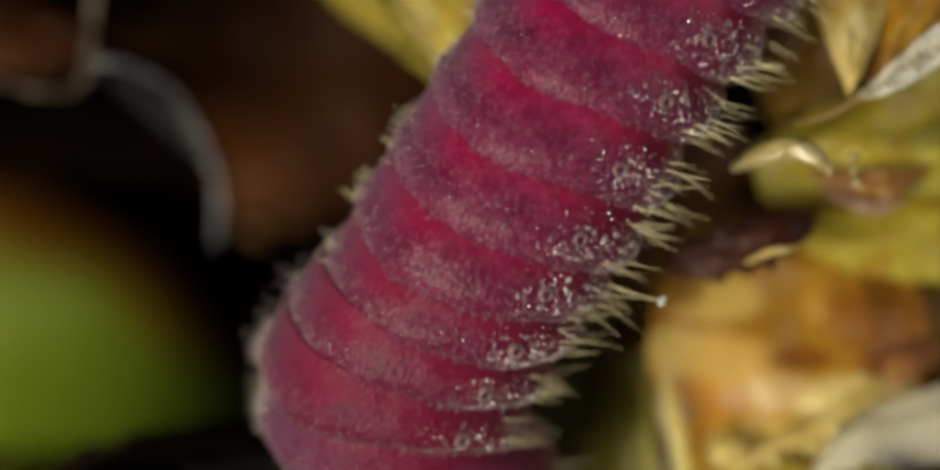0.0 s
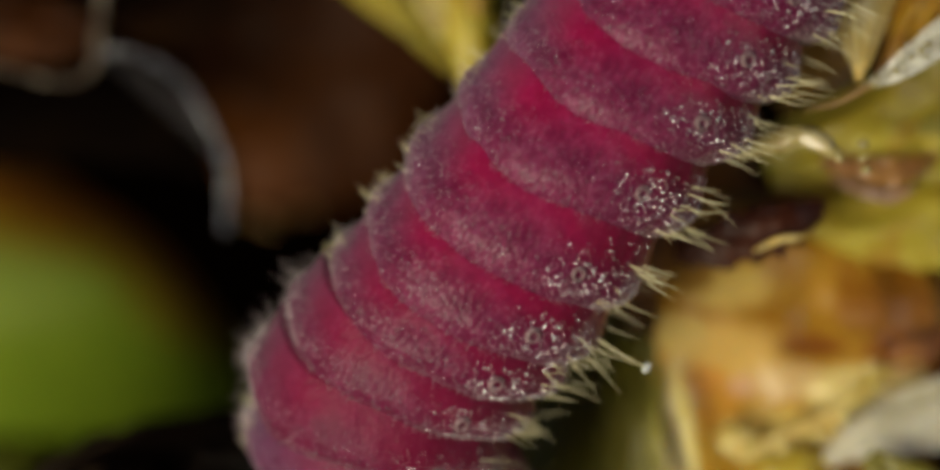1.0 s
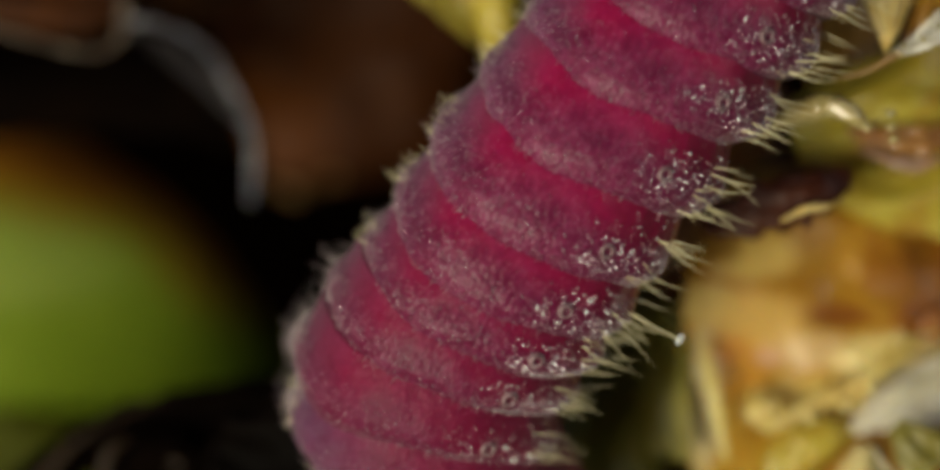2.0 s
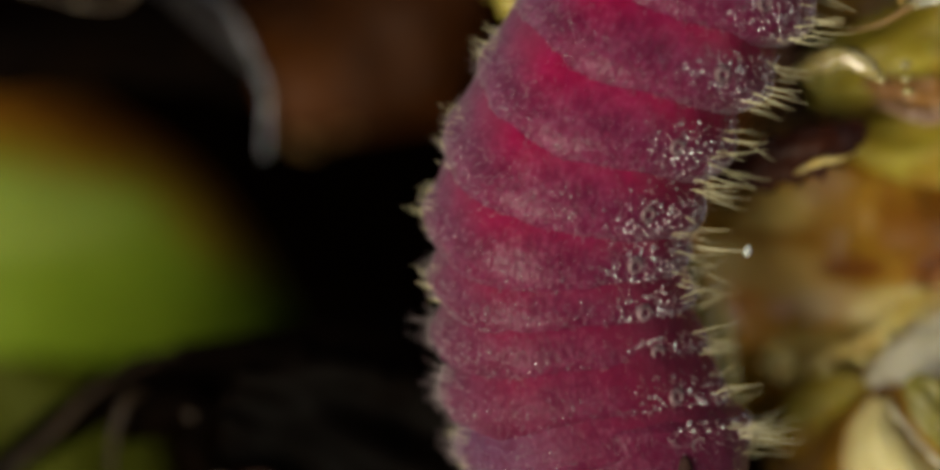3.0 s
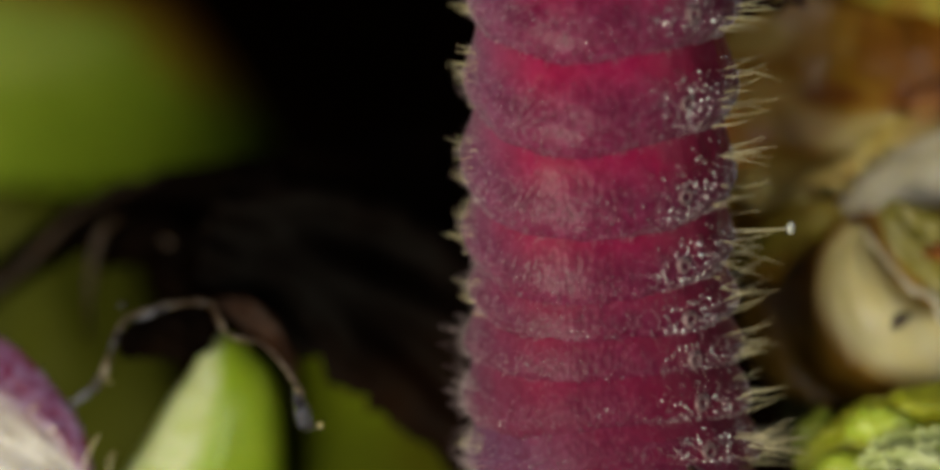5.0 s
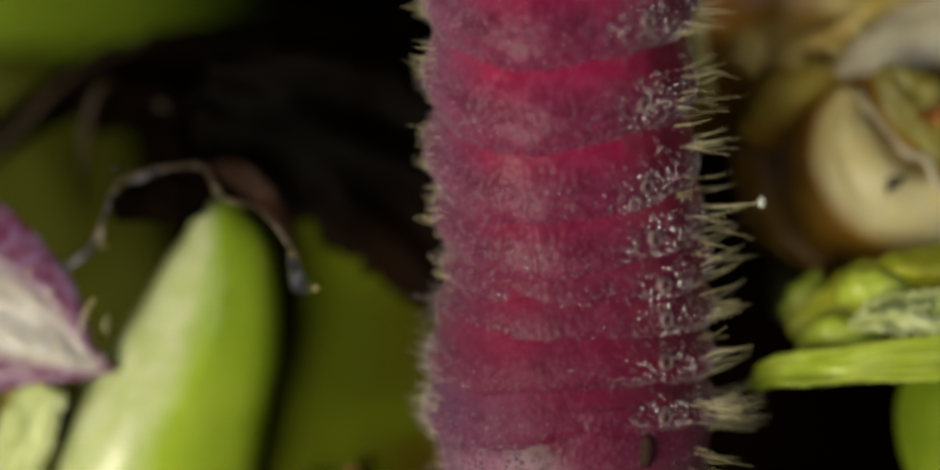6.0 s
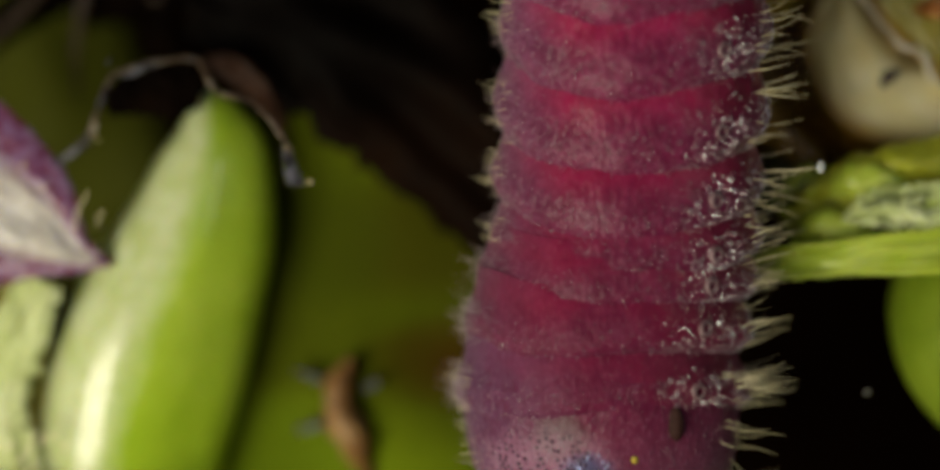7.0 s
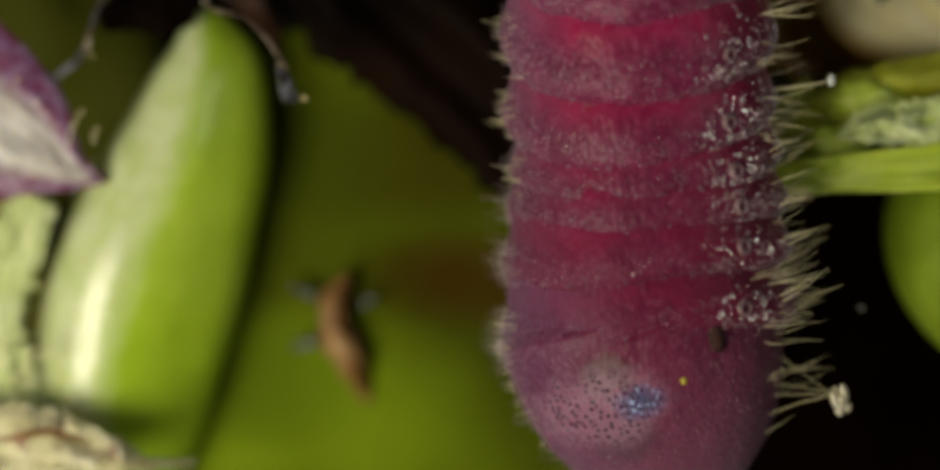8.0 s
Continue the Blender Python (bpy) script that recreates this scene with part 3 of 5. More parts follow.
petal("inner_flesh", OLIVE, "olive flesh inside", "", [(5.72, 0.92, 2.3), (6.12, 0.52, 2.15), (6.60, 0.14, 2.15), (7.10, -0.28, 2.15), (7.85, -0.70, 2.25)], [0.16, 0.44, 0.52, 0.56, 0.60], owner=pod, seed=26, ragged=0.12, crinkle=0.06)
petal("inner_flesh", RUST, "orange stain on the flesh", "", [(6.27, 0.20, 1.9), (6.58, 0.22, 1.85), (6.98, 0.15, 1.9)], [0.05, 0.15, 0.1], owner=pod, seed=29, ragged=0.3)
fruit("speck", FILM, "dark grey bite speck", "", [(5.83, -0.94, 1.9), (5.92, -0.80, 1.85), (6.06, -0.71, 1.9)], [0.03, 0.10, 0.04], owner=pod, rows=14, cols=14, lump=0.5)
petal("sepal", LIME, "bright lime-green sepal below a pod", "sepal", [(3.90, -3.70, 1.5), (4.26, -3.56, 0.9), (5.14, -3.46, 0.8), (6.00, -3.40, 0.8), (7.88, -3.25, 1)], [0.06, 0.22, 0.28, 0.32, 0.4], seed=23, cup=-0.8, ragged=0.08, wave=0.24, thick=0.34, rows=70, cols=30)
petal("sepal", SEPAL2, "yellow-olive crumpled sepal below a pod", "sepal", [(4.40, -3.00, 1.6), (5.00, -2.75, 1.4), (5.60, -2.50, 1.3), (6.60, -2.30, 1.4), (7.88, -2.10, 1.6)], [0.15, 0.42, 0.55, 0.6, 0.6], seed=24, crinkle=0.10, wave=0.3)
petal("sepal", SAGE, "cream-green crumpled sepal lobe with a pale face", "sepal", [(5.30, -2.92, 0.9), (5.75, -2.76, 0.7), (6.30, -2.74, 0.7), (6.9, -2.66, 0.8), (7.6, -2.5, 0.9)], [0.06, 0.28, 0.34, 0.36, 0.3], seed=27, crinkle=0.14, wave=0.3, ragged=0.4, rows=60, cols=30)
for lobe_seed, lobe, lobe_r in ((3.1, [(4.55, -3.25, 1.4), (4.95, -3.02, 1.1), (5.40, -3.05, 1.1), (5.85, -3.20, 1.4)], [0.08, 0.22, 0.24, 0.08]), (5.7, [(5.05, -2.55, 1.5), (5.45, -2.35, 1.2), (5.95, -2.42, 1.2), (6.35, -2.65, 1.5)], [0.08, 0.24, 0.22, 0.08]), (8.2, [(6.05, -2.95, 1.2), (6.40, -2.72, 1), (6.85, -2.78, 1.1), (7.40, -2.70, 1.3)], [0.08, 0.22, 0.26, 0.15]), (9.9, [(4.30, -2.75, 2.1), (4.62, -2.48, 1.9), (4.85, -2.15, 2.1)], [0.08, 0.22, 0.10])):
    fruit("sepal", LIME, "crumpled lime-green sepal lobe below a pod", "sepal", lobe, lobe_r, lump=0.32, freq=1.8, flat=0.6, rows=50, cols=30, seed=lobe_seed)
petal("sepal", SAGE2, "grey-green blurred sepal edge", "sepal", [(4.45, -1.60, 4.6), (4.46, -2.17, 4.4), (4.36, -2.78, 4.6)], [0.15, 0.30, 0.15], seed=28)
fruit("green_fruit", GREEN, "rounded green fruit half hidden in shade", "fruit", [(7.20, -3.25, 3.2), (7.22, -3.80, 2.2), (7.40, -4.70, 1.6), (7.90, -5.70, 1.7), (8.45, -6.40, 2.2)], [0.5, 1.25, 1.40, 1.10, 0.4], lump=0.03)
for sp in ((5.60, -5.48, 1),):
    fruit("dust_speck", WHITE, "tiny white dust speck on a thread", "speck", [sp, (sp[0] + 0.02, sp[1], sp[2] - 0.02), (sp[0] + 0.04, sp[1] + 0.01, sp[2])], [0.01, 0.03, 0.01], rows=8, cols=8)

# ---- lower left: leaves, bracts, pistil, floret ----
# more soft patches: darker olive above, brighter green lower left
with_soft_spots(petal("leaf", LEAF, "broad olive-green leaf, out of focus", "leaf", [(-2.97, -1.06, 3.75), (-1.81, -3.57, 3.45), (-1.45, -6.25, 3.35), (-1.27, -9.83, 3.35)], [1.6, 3.0, 3.3, 3.2], seed=30, wave=0.25, cup=0.03, ragged=0.16), (
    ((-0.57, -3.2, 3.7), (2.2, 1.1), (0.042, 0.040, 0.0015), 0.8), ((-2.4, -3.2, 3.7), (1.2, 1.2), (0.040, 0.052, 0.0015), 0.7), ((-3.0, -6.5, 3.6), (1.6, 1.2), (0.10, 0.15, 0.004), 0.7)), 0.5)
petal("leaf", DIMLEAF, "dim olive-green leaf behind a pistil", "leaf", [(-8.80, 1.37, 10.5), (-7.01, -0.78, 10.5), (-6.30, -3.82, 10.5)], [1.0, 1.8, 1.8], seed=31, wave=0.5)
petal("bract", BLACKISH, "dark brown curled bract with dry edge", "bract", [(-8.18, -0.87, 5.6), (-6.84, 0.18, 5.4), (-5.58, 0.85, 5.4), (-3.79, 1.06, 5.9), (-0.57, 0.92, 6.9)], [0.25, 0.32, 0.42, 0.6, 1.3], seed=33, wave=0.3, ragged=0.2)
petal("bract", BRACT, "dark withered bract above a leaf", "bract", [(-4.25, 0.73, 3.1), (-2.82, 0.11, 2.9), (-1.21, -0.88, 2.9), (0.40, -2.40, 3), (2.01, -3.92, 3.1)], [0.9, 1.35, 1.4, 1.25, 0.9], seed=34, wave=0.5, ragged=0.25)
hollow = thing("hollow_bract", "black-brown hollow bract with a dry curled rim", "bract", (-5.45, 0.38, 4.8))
petal("cup", BLACKISH, "cup painted black-brown as shade in the hollow", "", [(-6.03, 0.10, 5.0), (-5.45, 0.42, 4.9), (-4.75, 0.60, 5.0)], [0.2, 0.42, 0.2], owner=hollow, seed=36, cup=0.6)
filament([(-6.02, -1.2, 4.6), (-6.03, -0.83, 4.6), (-6.03, -0.30, 4.5), (-5.93, 0.24, 4.4), (-5.79, 0.60, 4.4), (-5.53, 0.72, 4.5)], [0.02, 0.05, 0.05, 0.07, 0.06, 0.01], "dry ochre-brown rim", AMBER3, "rim", hollow, lump=0.5)
filament([(-4.98, 0.40, 4.3), (-4.70, 0.31, 4.3), (-4.44, 0.37, 4.3), (-4.26, 0.60, 4.3), (-4.17, 0.76, 4.4)], [0.02, 0.06, 0.09, 0.07, 0.02], "dry ochre-brown curl", AMBER3, "rim", hollow, lump=0.5)
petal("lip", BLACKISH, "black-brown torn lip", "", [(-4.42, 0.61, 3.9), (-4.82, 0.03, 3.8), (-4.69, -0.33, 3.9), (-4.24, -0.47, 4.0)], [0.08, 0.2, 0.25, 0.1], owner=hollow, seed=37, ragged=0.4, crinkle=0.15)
filament([(-7.57, -0.48, 4.9), (-7.05, -0.07, 4.9), (-6.70, 0.29, 4.9), (-6.27, 0.73, 5), (-5.66, 1.09, 5.2), (-4.96, 1.36, 5.4)], [0.10, 0.09, 0.07, 0.05, 0.03, 0.02], "dark brown dry edge", AMBER3, "rim", hollow, lump=0.4)

pistil = thing("pistil", "tapering pale green pistil with dry corolla remains", "pistil", (-5.61, -7.51, 1.6))
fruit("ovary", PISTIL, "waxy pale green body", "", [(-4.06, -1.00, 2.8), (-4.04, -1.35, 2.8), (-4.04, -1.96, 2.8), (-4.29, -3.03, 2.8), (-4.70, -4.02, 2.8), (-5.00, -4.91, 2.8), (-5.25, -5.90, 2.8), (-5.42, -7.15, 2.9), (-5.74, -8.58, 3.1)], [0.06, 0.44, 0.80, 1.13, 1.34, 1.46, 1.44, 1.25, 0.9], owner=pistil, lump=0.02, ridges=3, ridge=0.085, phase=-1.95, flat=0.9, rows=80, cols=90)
COR = [(-6.26, -2.02, 1.8), (-6.02, -1.86, 1.7), (-5.83, -1.64, 1.6), (-5.72, -1.28, 1.5), (-5.60, -0.97, 1.5), (-5.45, -0.74, 1.5), (-5.02, -0.61, 1.5), (-4.62, -0.54, 1.5), (-4.31, -0.52, 1.5), (-4.18, -0.67, 1.4), (-4.08, -0.90, 1.3), (-3.93, -1.06, 1.2)]
filament(COR, [0.02, 0.035, 0.05, 0.035, 0.045, 0.03, 0.045, 0.03, 0.05, 0.04, 0.035, 0.02], "thin brown dry corolla edge", RUST_DRY, "corolla_edge", pistil, lump=1.1, rows=140, flat=0.5)
filament([(-3.93, -1.06, 1.2), (-3.52, -1.15, 1), (-3.25, -1.39, 0.9), (-3.03, -1.68, 0.8), (-2.88, -1.95, 0.75)], [0.03, 0.025, 0.03, 0.04, 0.04], "thin brown dry corolla edge", RUST_DRY, "corolla_edge", pistil, lump=1.1, rows=90, flat=0.5)
# the membrane that the edge belongs to
petal("corolla_scrap", BLACKISH, "black-brown papery corolla lining", "", [(-5.62, -1.22, 2.1), (-5.10, -1.02, 2.1), (-4.70, -1.00, 2.1), (-4.24, -0.95, 2.2)], [0.18, 0.38, 0.42, 0.3], owner=pistil, seed=47, crinkle=0.06, thick=0.03, ragged=0.15)
petal("corolla_scrap", DARK2, "reddish-brown papery corolla remnant", "", [(-4.24, -0.55, 2.6), (-3.78, -0.66, 2.6), (-3.36, -0.98, 2.6), (-2.95, -1.62, 2.6)], [0.06, 0.18, 0.18, 0.04], owner=pistil, seed=45, crinkle=0.06, thick=0.03, ragged=0.25)
petal("corolla_scrap", FILM2, "silvery dry corolla scrap with painted glints", "", [(-3.02, -1.80, 0.8), (-2.93, -2.05, 0.72), (-2.84, -2.32, 0.75), (-2.70, -2.38, 0.8)], [0.03, 0.10, 0.11, 0.02], owner=pistil, seed=43, crinkle=0.09, ragged=0.6, thick=0.03, rows=60)
petal("corolla_scrap", FILM2, "silvery dry corolla scrap with painted glints", "", [(-6.36, -2.10, 1.6), (-6.11, -1.93, 1.6), (-5.93, -1.77, 1.6), (-5.80, -1.51, 1.6)], [0.02, 0.06, 0.055, 0.02], owner=pistil, seed=44, crinkle=0.07, ragged=0.6, thick=0.03, rows=60)
# small scraps placed as the bluish glints along the edge
for ga, gb, gw in (((-5.40, -0.80, 1.3), (-4.86, -0.58, 1.3), 0.055), ((-5.74, -1.30, 1.4), (-5.58, -0.92, 1.4), 0.035), ((-4.46, -0.55, 1.3), (-4.28, -0.52, 1.3), 0.03), ((-5.60, -0.62, 1.4), (-5.50, -0.50, 1.4), 0.03)):
    petal("corolla_scrap", FILM2, "silvery dry corolla scrap with painted glints", "", [ga, tuple((p + q) / 2 for p, q in zip(ga, gb)), gb], [0.01, gw, 0.015], owner=pistil, seed=49, crinkle=0.06, ragged=0.6, thick=0.03)
for dp, dr in (((-2.62, -2.35, 0.55), 0.055), ((-2.98, -1.84, 0.6), 0.03), ((-5.72, -1.72, 1.4), 0.03), ((-4.38, -0.52, 1.3), 0.022)):
    fruit("droplet", WET, "tiny clear droplet", "", [(dp[0] - dr, dp[1], dp[2]), (dp[0], dp[1] - 0.005, dp[2] - 0.03), (dp[0] + dr, dp[1], dp[2])], [0.3 * dr, dr, 0.3 * dr], owner=pistil, rows=10, cols=10, lump=0.1)

floret = thing("floret", "white floret with dark purple petal margins", "floret", (-7.53, -2.85, 0.8))
petal("petal", FLORET, "white petal with purple margin", "", [(-9.32, -1.78, 2.2), (-7.98, -2.41, 1.7), (-6.82, -2.99, 1.5), (-6.06, -3.44, 1.5), (-5.53, -3.60, 1.6)], [1.2, 1.5, 1.05, 0.35, 0.02], owner=floret, seed=40, crinkle=0.05, rows=70, cols=40, ragged=0.06)
for ha, hb, hr in (((-6.08, -3.06, 1.4), (-5.87, -2.51, 1.2), 0.010), ((-5.70, -3.03, 1.5), (-5.64, -2.78, 1.4), 0.008), ((-6.82, -2.18, 1.4), (-6.75, -2.05, 1.3), 0.007), ((-6.55, -2.50, 1.4), (-6.48, -2.39, 1.3), 0.007)):
    hm = tuple((p + q) / 2 + o for p, q, o in zip(ha, hb, (-0.05, 0, 0)))
    filament([ha, hm, hb], [hr, hr, 0.006], "white hair", HAIR, "hair", floret)
petal("sepal", SAGE, "pale green felted sepal under a floret", "sepal", [(-6.55, -3.84, 1.7), (-6.91, -4.73, 1.6), (-7.22, -5.90, 1.6), (-6.82, -7.42, 1.7)], [0.35, 0.45, 0.48, 0.75], seed=41, crinkle=0.06, ragged=0.4, rows=80, cols=40)
petal("sepal", BEIGE, "beige crusty sepal with a white pointed tip", "sepal", [(-8.25, -7.55, 1.1), (-6.64, -7.55, 0.8), (-5.65, -7.66, 0.8), (-4.94, -7.79, 0.9), (-4.20, -7.76, 1)], [0.6, 0.58, 0.4, 0.09, 0.03], seed=42, crinkle=0.25, wave=0.3, ragged=0.3, rows=80, cols=40)
petal("stain", RUST, "reddish scar on a crusty sepal", "scar", [(-7.00, -7.46, 0.5), (-6.37, -7.33, 0.45), (-5.74, -7.51, 0.5)], [0.03, 0.06, 0.02], seed=46, ragged=0.4)
for i in range(16):
    r = random.Random(i + 5)
    hx, hy = r.uniform(-1.2, 1.0), r.uniform(-0.5, 0.6)
    b = (-6.64, -6.61, 0.95)
    filament([(b[0] + hx * 0.55, b[1] + hy, b[2]), (b[0] + hx * 0.55 + 0.03, b[1] + hy + 0.08, b[2] - 0.15), (b[0] + hx * 0.55 + r.uniform(-0.05, 0.12), b[1] + hy + 0.18, b[2] - 0.2)], [0.014, 0.012, 0.004], "short white plant hair", HAIR, "plant_hair", group="plant hairs")

petal("sepal", OLIVE, "olive-green sepal behind a pistil", "sepal", [(-6.70, -3.40, 2.2), (-6.85, -4.64, 2.1), (-6.85, -6.25, 2.1), (-6.60, -8.04, 2.2)], [0.3, 0.50, 0.55, 0.5], seed=86)
mite = thing("dry_floret", "tiny orange-brown withered floret with papery wings", "floret", (-2.00, -5.90, 3.3))
fruit("calyx", AMBER2, "orange-brown calyx", "", [(-1.99, -5.00, 3), (-2.17, -5.36, 2.9), (-2.20, -5.76, 2.9), (-1.99, -6.16, 2.9), (-1.81, -6.61, 3.1), (-1.58, -6.97, 3.4)], [0.08, 0.18, 0.19, 0.21, 0.12, 0.03], owner=mite, lump=0.6, freq=2.2)
for wa, wb in (((-2.25, -5.36, 3), (-2.84, -5.16, 3)), ((-1.81, -5.45, 3), (-1.56, -5.31, 3)), ((-2.25, -5.90, 3), (-2.79, -6.06, 3))):
    petal("wing", FILM2, "pale blue-grey papery wing", "", [wa, tuple((p + q) / 2 for p, q in zip(wa, wb)), wb], [0.03, 0.07, 0.05], owner=mite, seed=48, thick=0.02)


# ---- the larva ----
RING = 1.97          # half the body's width
GIRTH = {5: 1.03, 6: 1.07, 7: 1.09, 8: 1.07}      # the hind rings are the stoutest


def attr(nt, name):
    n = nt.nodes.new("ShaderNodeAttribute")
    n.attribute_name = name
    return n.outputs["Fac"]


def skin_mat(name, tail=False, red=1.0, dusky=0.0, violet=0.0, hind=0.0):
    """Larva skin: a crimson smooth band at each ring's head end, a mauve velvety crest set with fine pale warts, moist."""
    m, nt, p, co = base_mat(name)
    along, side = attr(nt, "along"), attr(nt, "side")
    wob = noise_tex(nt, co, 600, 3, 0.55)
    mott = noise_tex(nt, co, 2600, 4, 0.6)
    across = math_node(nt, 'ADD', math_node(nt, 'MULTIPLY', side, 0.5), 0.5)
    s = math_node(nt, 'ADD', along, math_node(nt, 'MULTIPLY', math_node(nt, 'SUBTRACT', wob, 0.5), 0.35))
    s = math_node(nt, 'ADD', s, math_node(nt, 'MULTIPLY', math_node(nt, 'SUBTRACT', mott, 0.5), 0.22))
    # the band reaches further down on the right flank
    s = math_node(nt, 'ADD', s, ramp(nt, across, [(0.62 - 0.14 * hind, (0, 0, 0)), (0.84 - 0.12 * hind, (0.30 + 0.5 * hind,) * 3)]))
    # and is widest on the left of the back
    s = math_node(nt, 'ADD', s, ramp(nt, across, [(0.08, (0, 0, 0)), (0.18, (0.08,) * 3), (0.32, (0.08,) * 3), (0.45, (0, 0, 0))]))
    if tail:
        s = math_node(nt, 'SUBTRACT', s, 0.45)
    fold = ramp(nt, math_node(nt, 'ADD', math_node(nt, 'MULTIPLY', s, 0.5), 0.5), [(0.44, (0, 0, 0)), (0.58, (0.35,) * 3), (0.76, (1, 1, 1))])
    reach = ramp(nt, across, [(0.0, (0.35,) * 3), (0.10, (0.95,) * 3), (0.30, (0.92,) * 3), (0.46, (0.70,) * 3), (0.58, (0.75,) * 3), (0.70, (1, 1, 1)), (0.93, (0.9,) * 3)])
    fold = math_node(nt, 'MULTIPLY', math_node(nt, 'MULTIPLY', fold, reach), red)
    crest = ramp(nt, mott, [(0.30, (0.120, 0.006, 0.041)), (0.5, (0.162, 0.015, 0.062)), (0.75, (0.208, 0.031, 0.090))])
    crim = ramp(nt, mott, [(0.3, (0.235, 0.001, 0.040)), (0.7, (0.310, 0.005, 0.068))])
    col = mix_col(nt, fold, crest, crim)
    # purple right flank, darkened further: its shaded side is put into the colour
    flank_shade = ramp(nt, across, [(0.64 - 0.10 * hind, (0, 0, 0)), (0.90 - 0.10 * hind, (1, 1, 1))])
    col = mix_col(nt, math_node(nt, 'MULTIPLY', flank_shade, 0.72), col, mix_col(nt, fold, (0.065, 0.006, 0.028), (0.120, 0.001, 0.014)))
    # violet-grey tint towards the edge of the left flank
    violet_tint = ramp(nt, across, [(0.0, (1, 1, 1)), (0.24 + 0.24 * violet, (0, 0, 0))])
    col = mix_col(nt, math_node(nt, 'MULTIPLY', violet_tint, 0.5 + 0.2 * violet), col, (0.15, 0.13, 0.26) if violet else (0.17, 0.11, 0.19))
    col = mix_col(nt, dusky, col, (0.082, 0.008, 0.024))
    # pale warts, close together on the crest, few in the band
    fur = nt.nodes.new("ShaderNodeMapping")
    fur.inputs["Scale"].default_value = (1.0, 1.0, 0.62)
    nt.links.new(co, fur.inputs[0])
    vor = nt.nodes.new("ShaderNodeTexVoronoi")
    vor.inputs["Scale"].default_value = 13500
    nt.links.new(fur.outputs[0], vor.inputs["Vector"])
    wart = ramp(nt, vor.outputs["Distance"], [(0.12, (1, 1, 1)), (0.46, (0, 0, 0))])
    bare = math_node(nt, 'SUBTRACT', 1.0, math_node(nt, 'MULTIPLY', fold, 0.8))
    patchy = ramp(nt, noise_tex(nt, co, 1300, 2, 0.5), [(0.36, (0.25,) * 3), (0.66, (1, 1, 1))])
    warts = math_node(nt, 'MULTIPLY', math_node(nt, 'MULTIPLY', wart, patchy), bare)
    col = mix_col(nt, math_node(nt, 'MULTIPLY', warts, 0.22 - 0.12 * hind), col, (0.40, 0.25, 0.33))
    # dark gaps between the warts
    gap = ramp(nt, vor.outputs["Distance"], [(0.50, (0, 0, 0)), (0.75, (1, 1, 1))])
    col = mix_col(nt, math_node(nt, 'MULTIPLY', math_node(nt, 'MULTIPLY', gap, bare), 0.40), col, (0.085, 0.006, 0.03))
    if tail:
        # dusky violet towards the end, and a blue-grey pored gland patch on the back
        end = ramp(nt, math_node(nt, 'MULTIPLY', along, -1.0), [(0.15, (0, 0, 0)), (0.8, (1, 1, 1))])
        col = mix_col(nt, math_node(nt, 'MULTIPLY', end, 0.45), col, (0.20, 0.10, 0.16))
        mp = nt.nodes.new("ShaderNodeMapping")
        mp.inputs["Location"].default_value = (0.00036, 0, 0.00052)
        nt.links.new(co, mp.inputs[0])
        sp = nt.nodes.new("ShaderNodeSeparateXYZ")
        nt.links.new(mp.outputs[0], sp.inputs[0])
        ring_wob = math_node(nt, 'MULTIPLY', math_node(nt, 'SUBTRACT', noise_tex(nt, co, 2200, 3), 0.5), 1.1)

        def oval(cx, cz, rx, rz, stops):
            q = math_node(nt, 'ADD', math_node(nt, 'POWER', math_node(nt, 'DIVIDE', math_node(nt, 'SUBTRACT', sp.outputs[0], cx), rx), 2), math_node(nt, 'POWER', math_node(nt, 'DIVIDE', math_node(nt, 'SUBTRACT', sp.outputs[2], cz), rz), 2))
            return ramp(nt, math_node(nt, 'ADD', q, ring_wob), stops)

        patch = oval(0.0, 0.0, 0.00045, 0.00032, [(0.15, (1, 1, 1)), (1.0, (0, 0, 0))])
        around = oval(-0.00055, 0.0, 0.00115, 0.00070, [(0.3, (1, 1, 1)), (1.0, (0, 0, 0))])
        grey = oval(-0.00035, 0.00045, 0.00050, 0.00042, [(0.1, (1, 1, 1)), (1.0, (0, 0, 0))])
        pv = nt.nodes.new("ShaderNodeTexVoronoi")
        pv.inputs["Scale"].default_value = 10500
        pv.inputs["Randomness"].default_value = 0.6
        nt.links.new(co, pv.inputs["Vector"])
        pore = ramp(nt, pv.outputs["Distance"], [(0.27, (0, 0, 0)), (0.46, (1, 1, 1))])
        below = oval(-0.00030, -0.00055, 0.00062, 0.00045, [(0.1, (1, 1, 1)), (1.0, (0, 0, 0))])
        col = mix_col(nt, math_node(nt, 'MULTIPLY', grey, 0.6), col, (0.10, 0.095, 0.085))
        col = mix_col(nt, math_node(nt, 'MULTIPLY', below, 0.6), col, (0.07, 0.045, 0.065))
        col = mix_col(nt, math_node(nt, 'MULTIPLY', around, 0.40), col, (0.40, 0.22, 0.32))
        col = mix_col(nt, math_node(nt, 'MULTIPLY', patch, 0.85), col, mix_col(nt, wart, (0.05, 0.06, 0.15), (0.38, 0.50, 0.84)))
        pits = math_node(nt, 'MULTIPLY', math_node(nt, 'SUBTRACT', 1.0, pore), around)
        col = mix_col(nt, math_node(nt, 'MULTIPLY', pits, 0.95), col, (0.03, 0.008, 0.025))
    nt.links.new(col, p.inputs["Base Color"])
    nt.links.new(math_node(nt, 'ADD', 0.28 + 0.12 * hind, math_node(nt, 'MULTIPLY', mott, 0.2)), p.inputs["Roughness"])
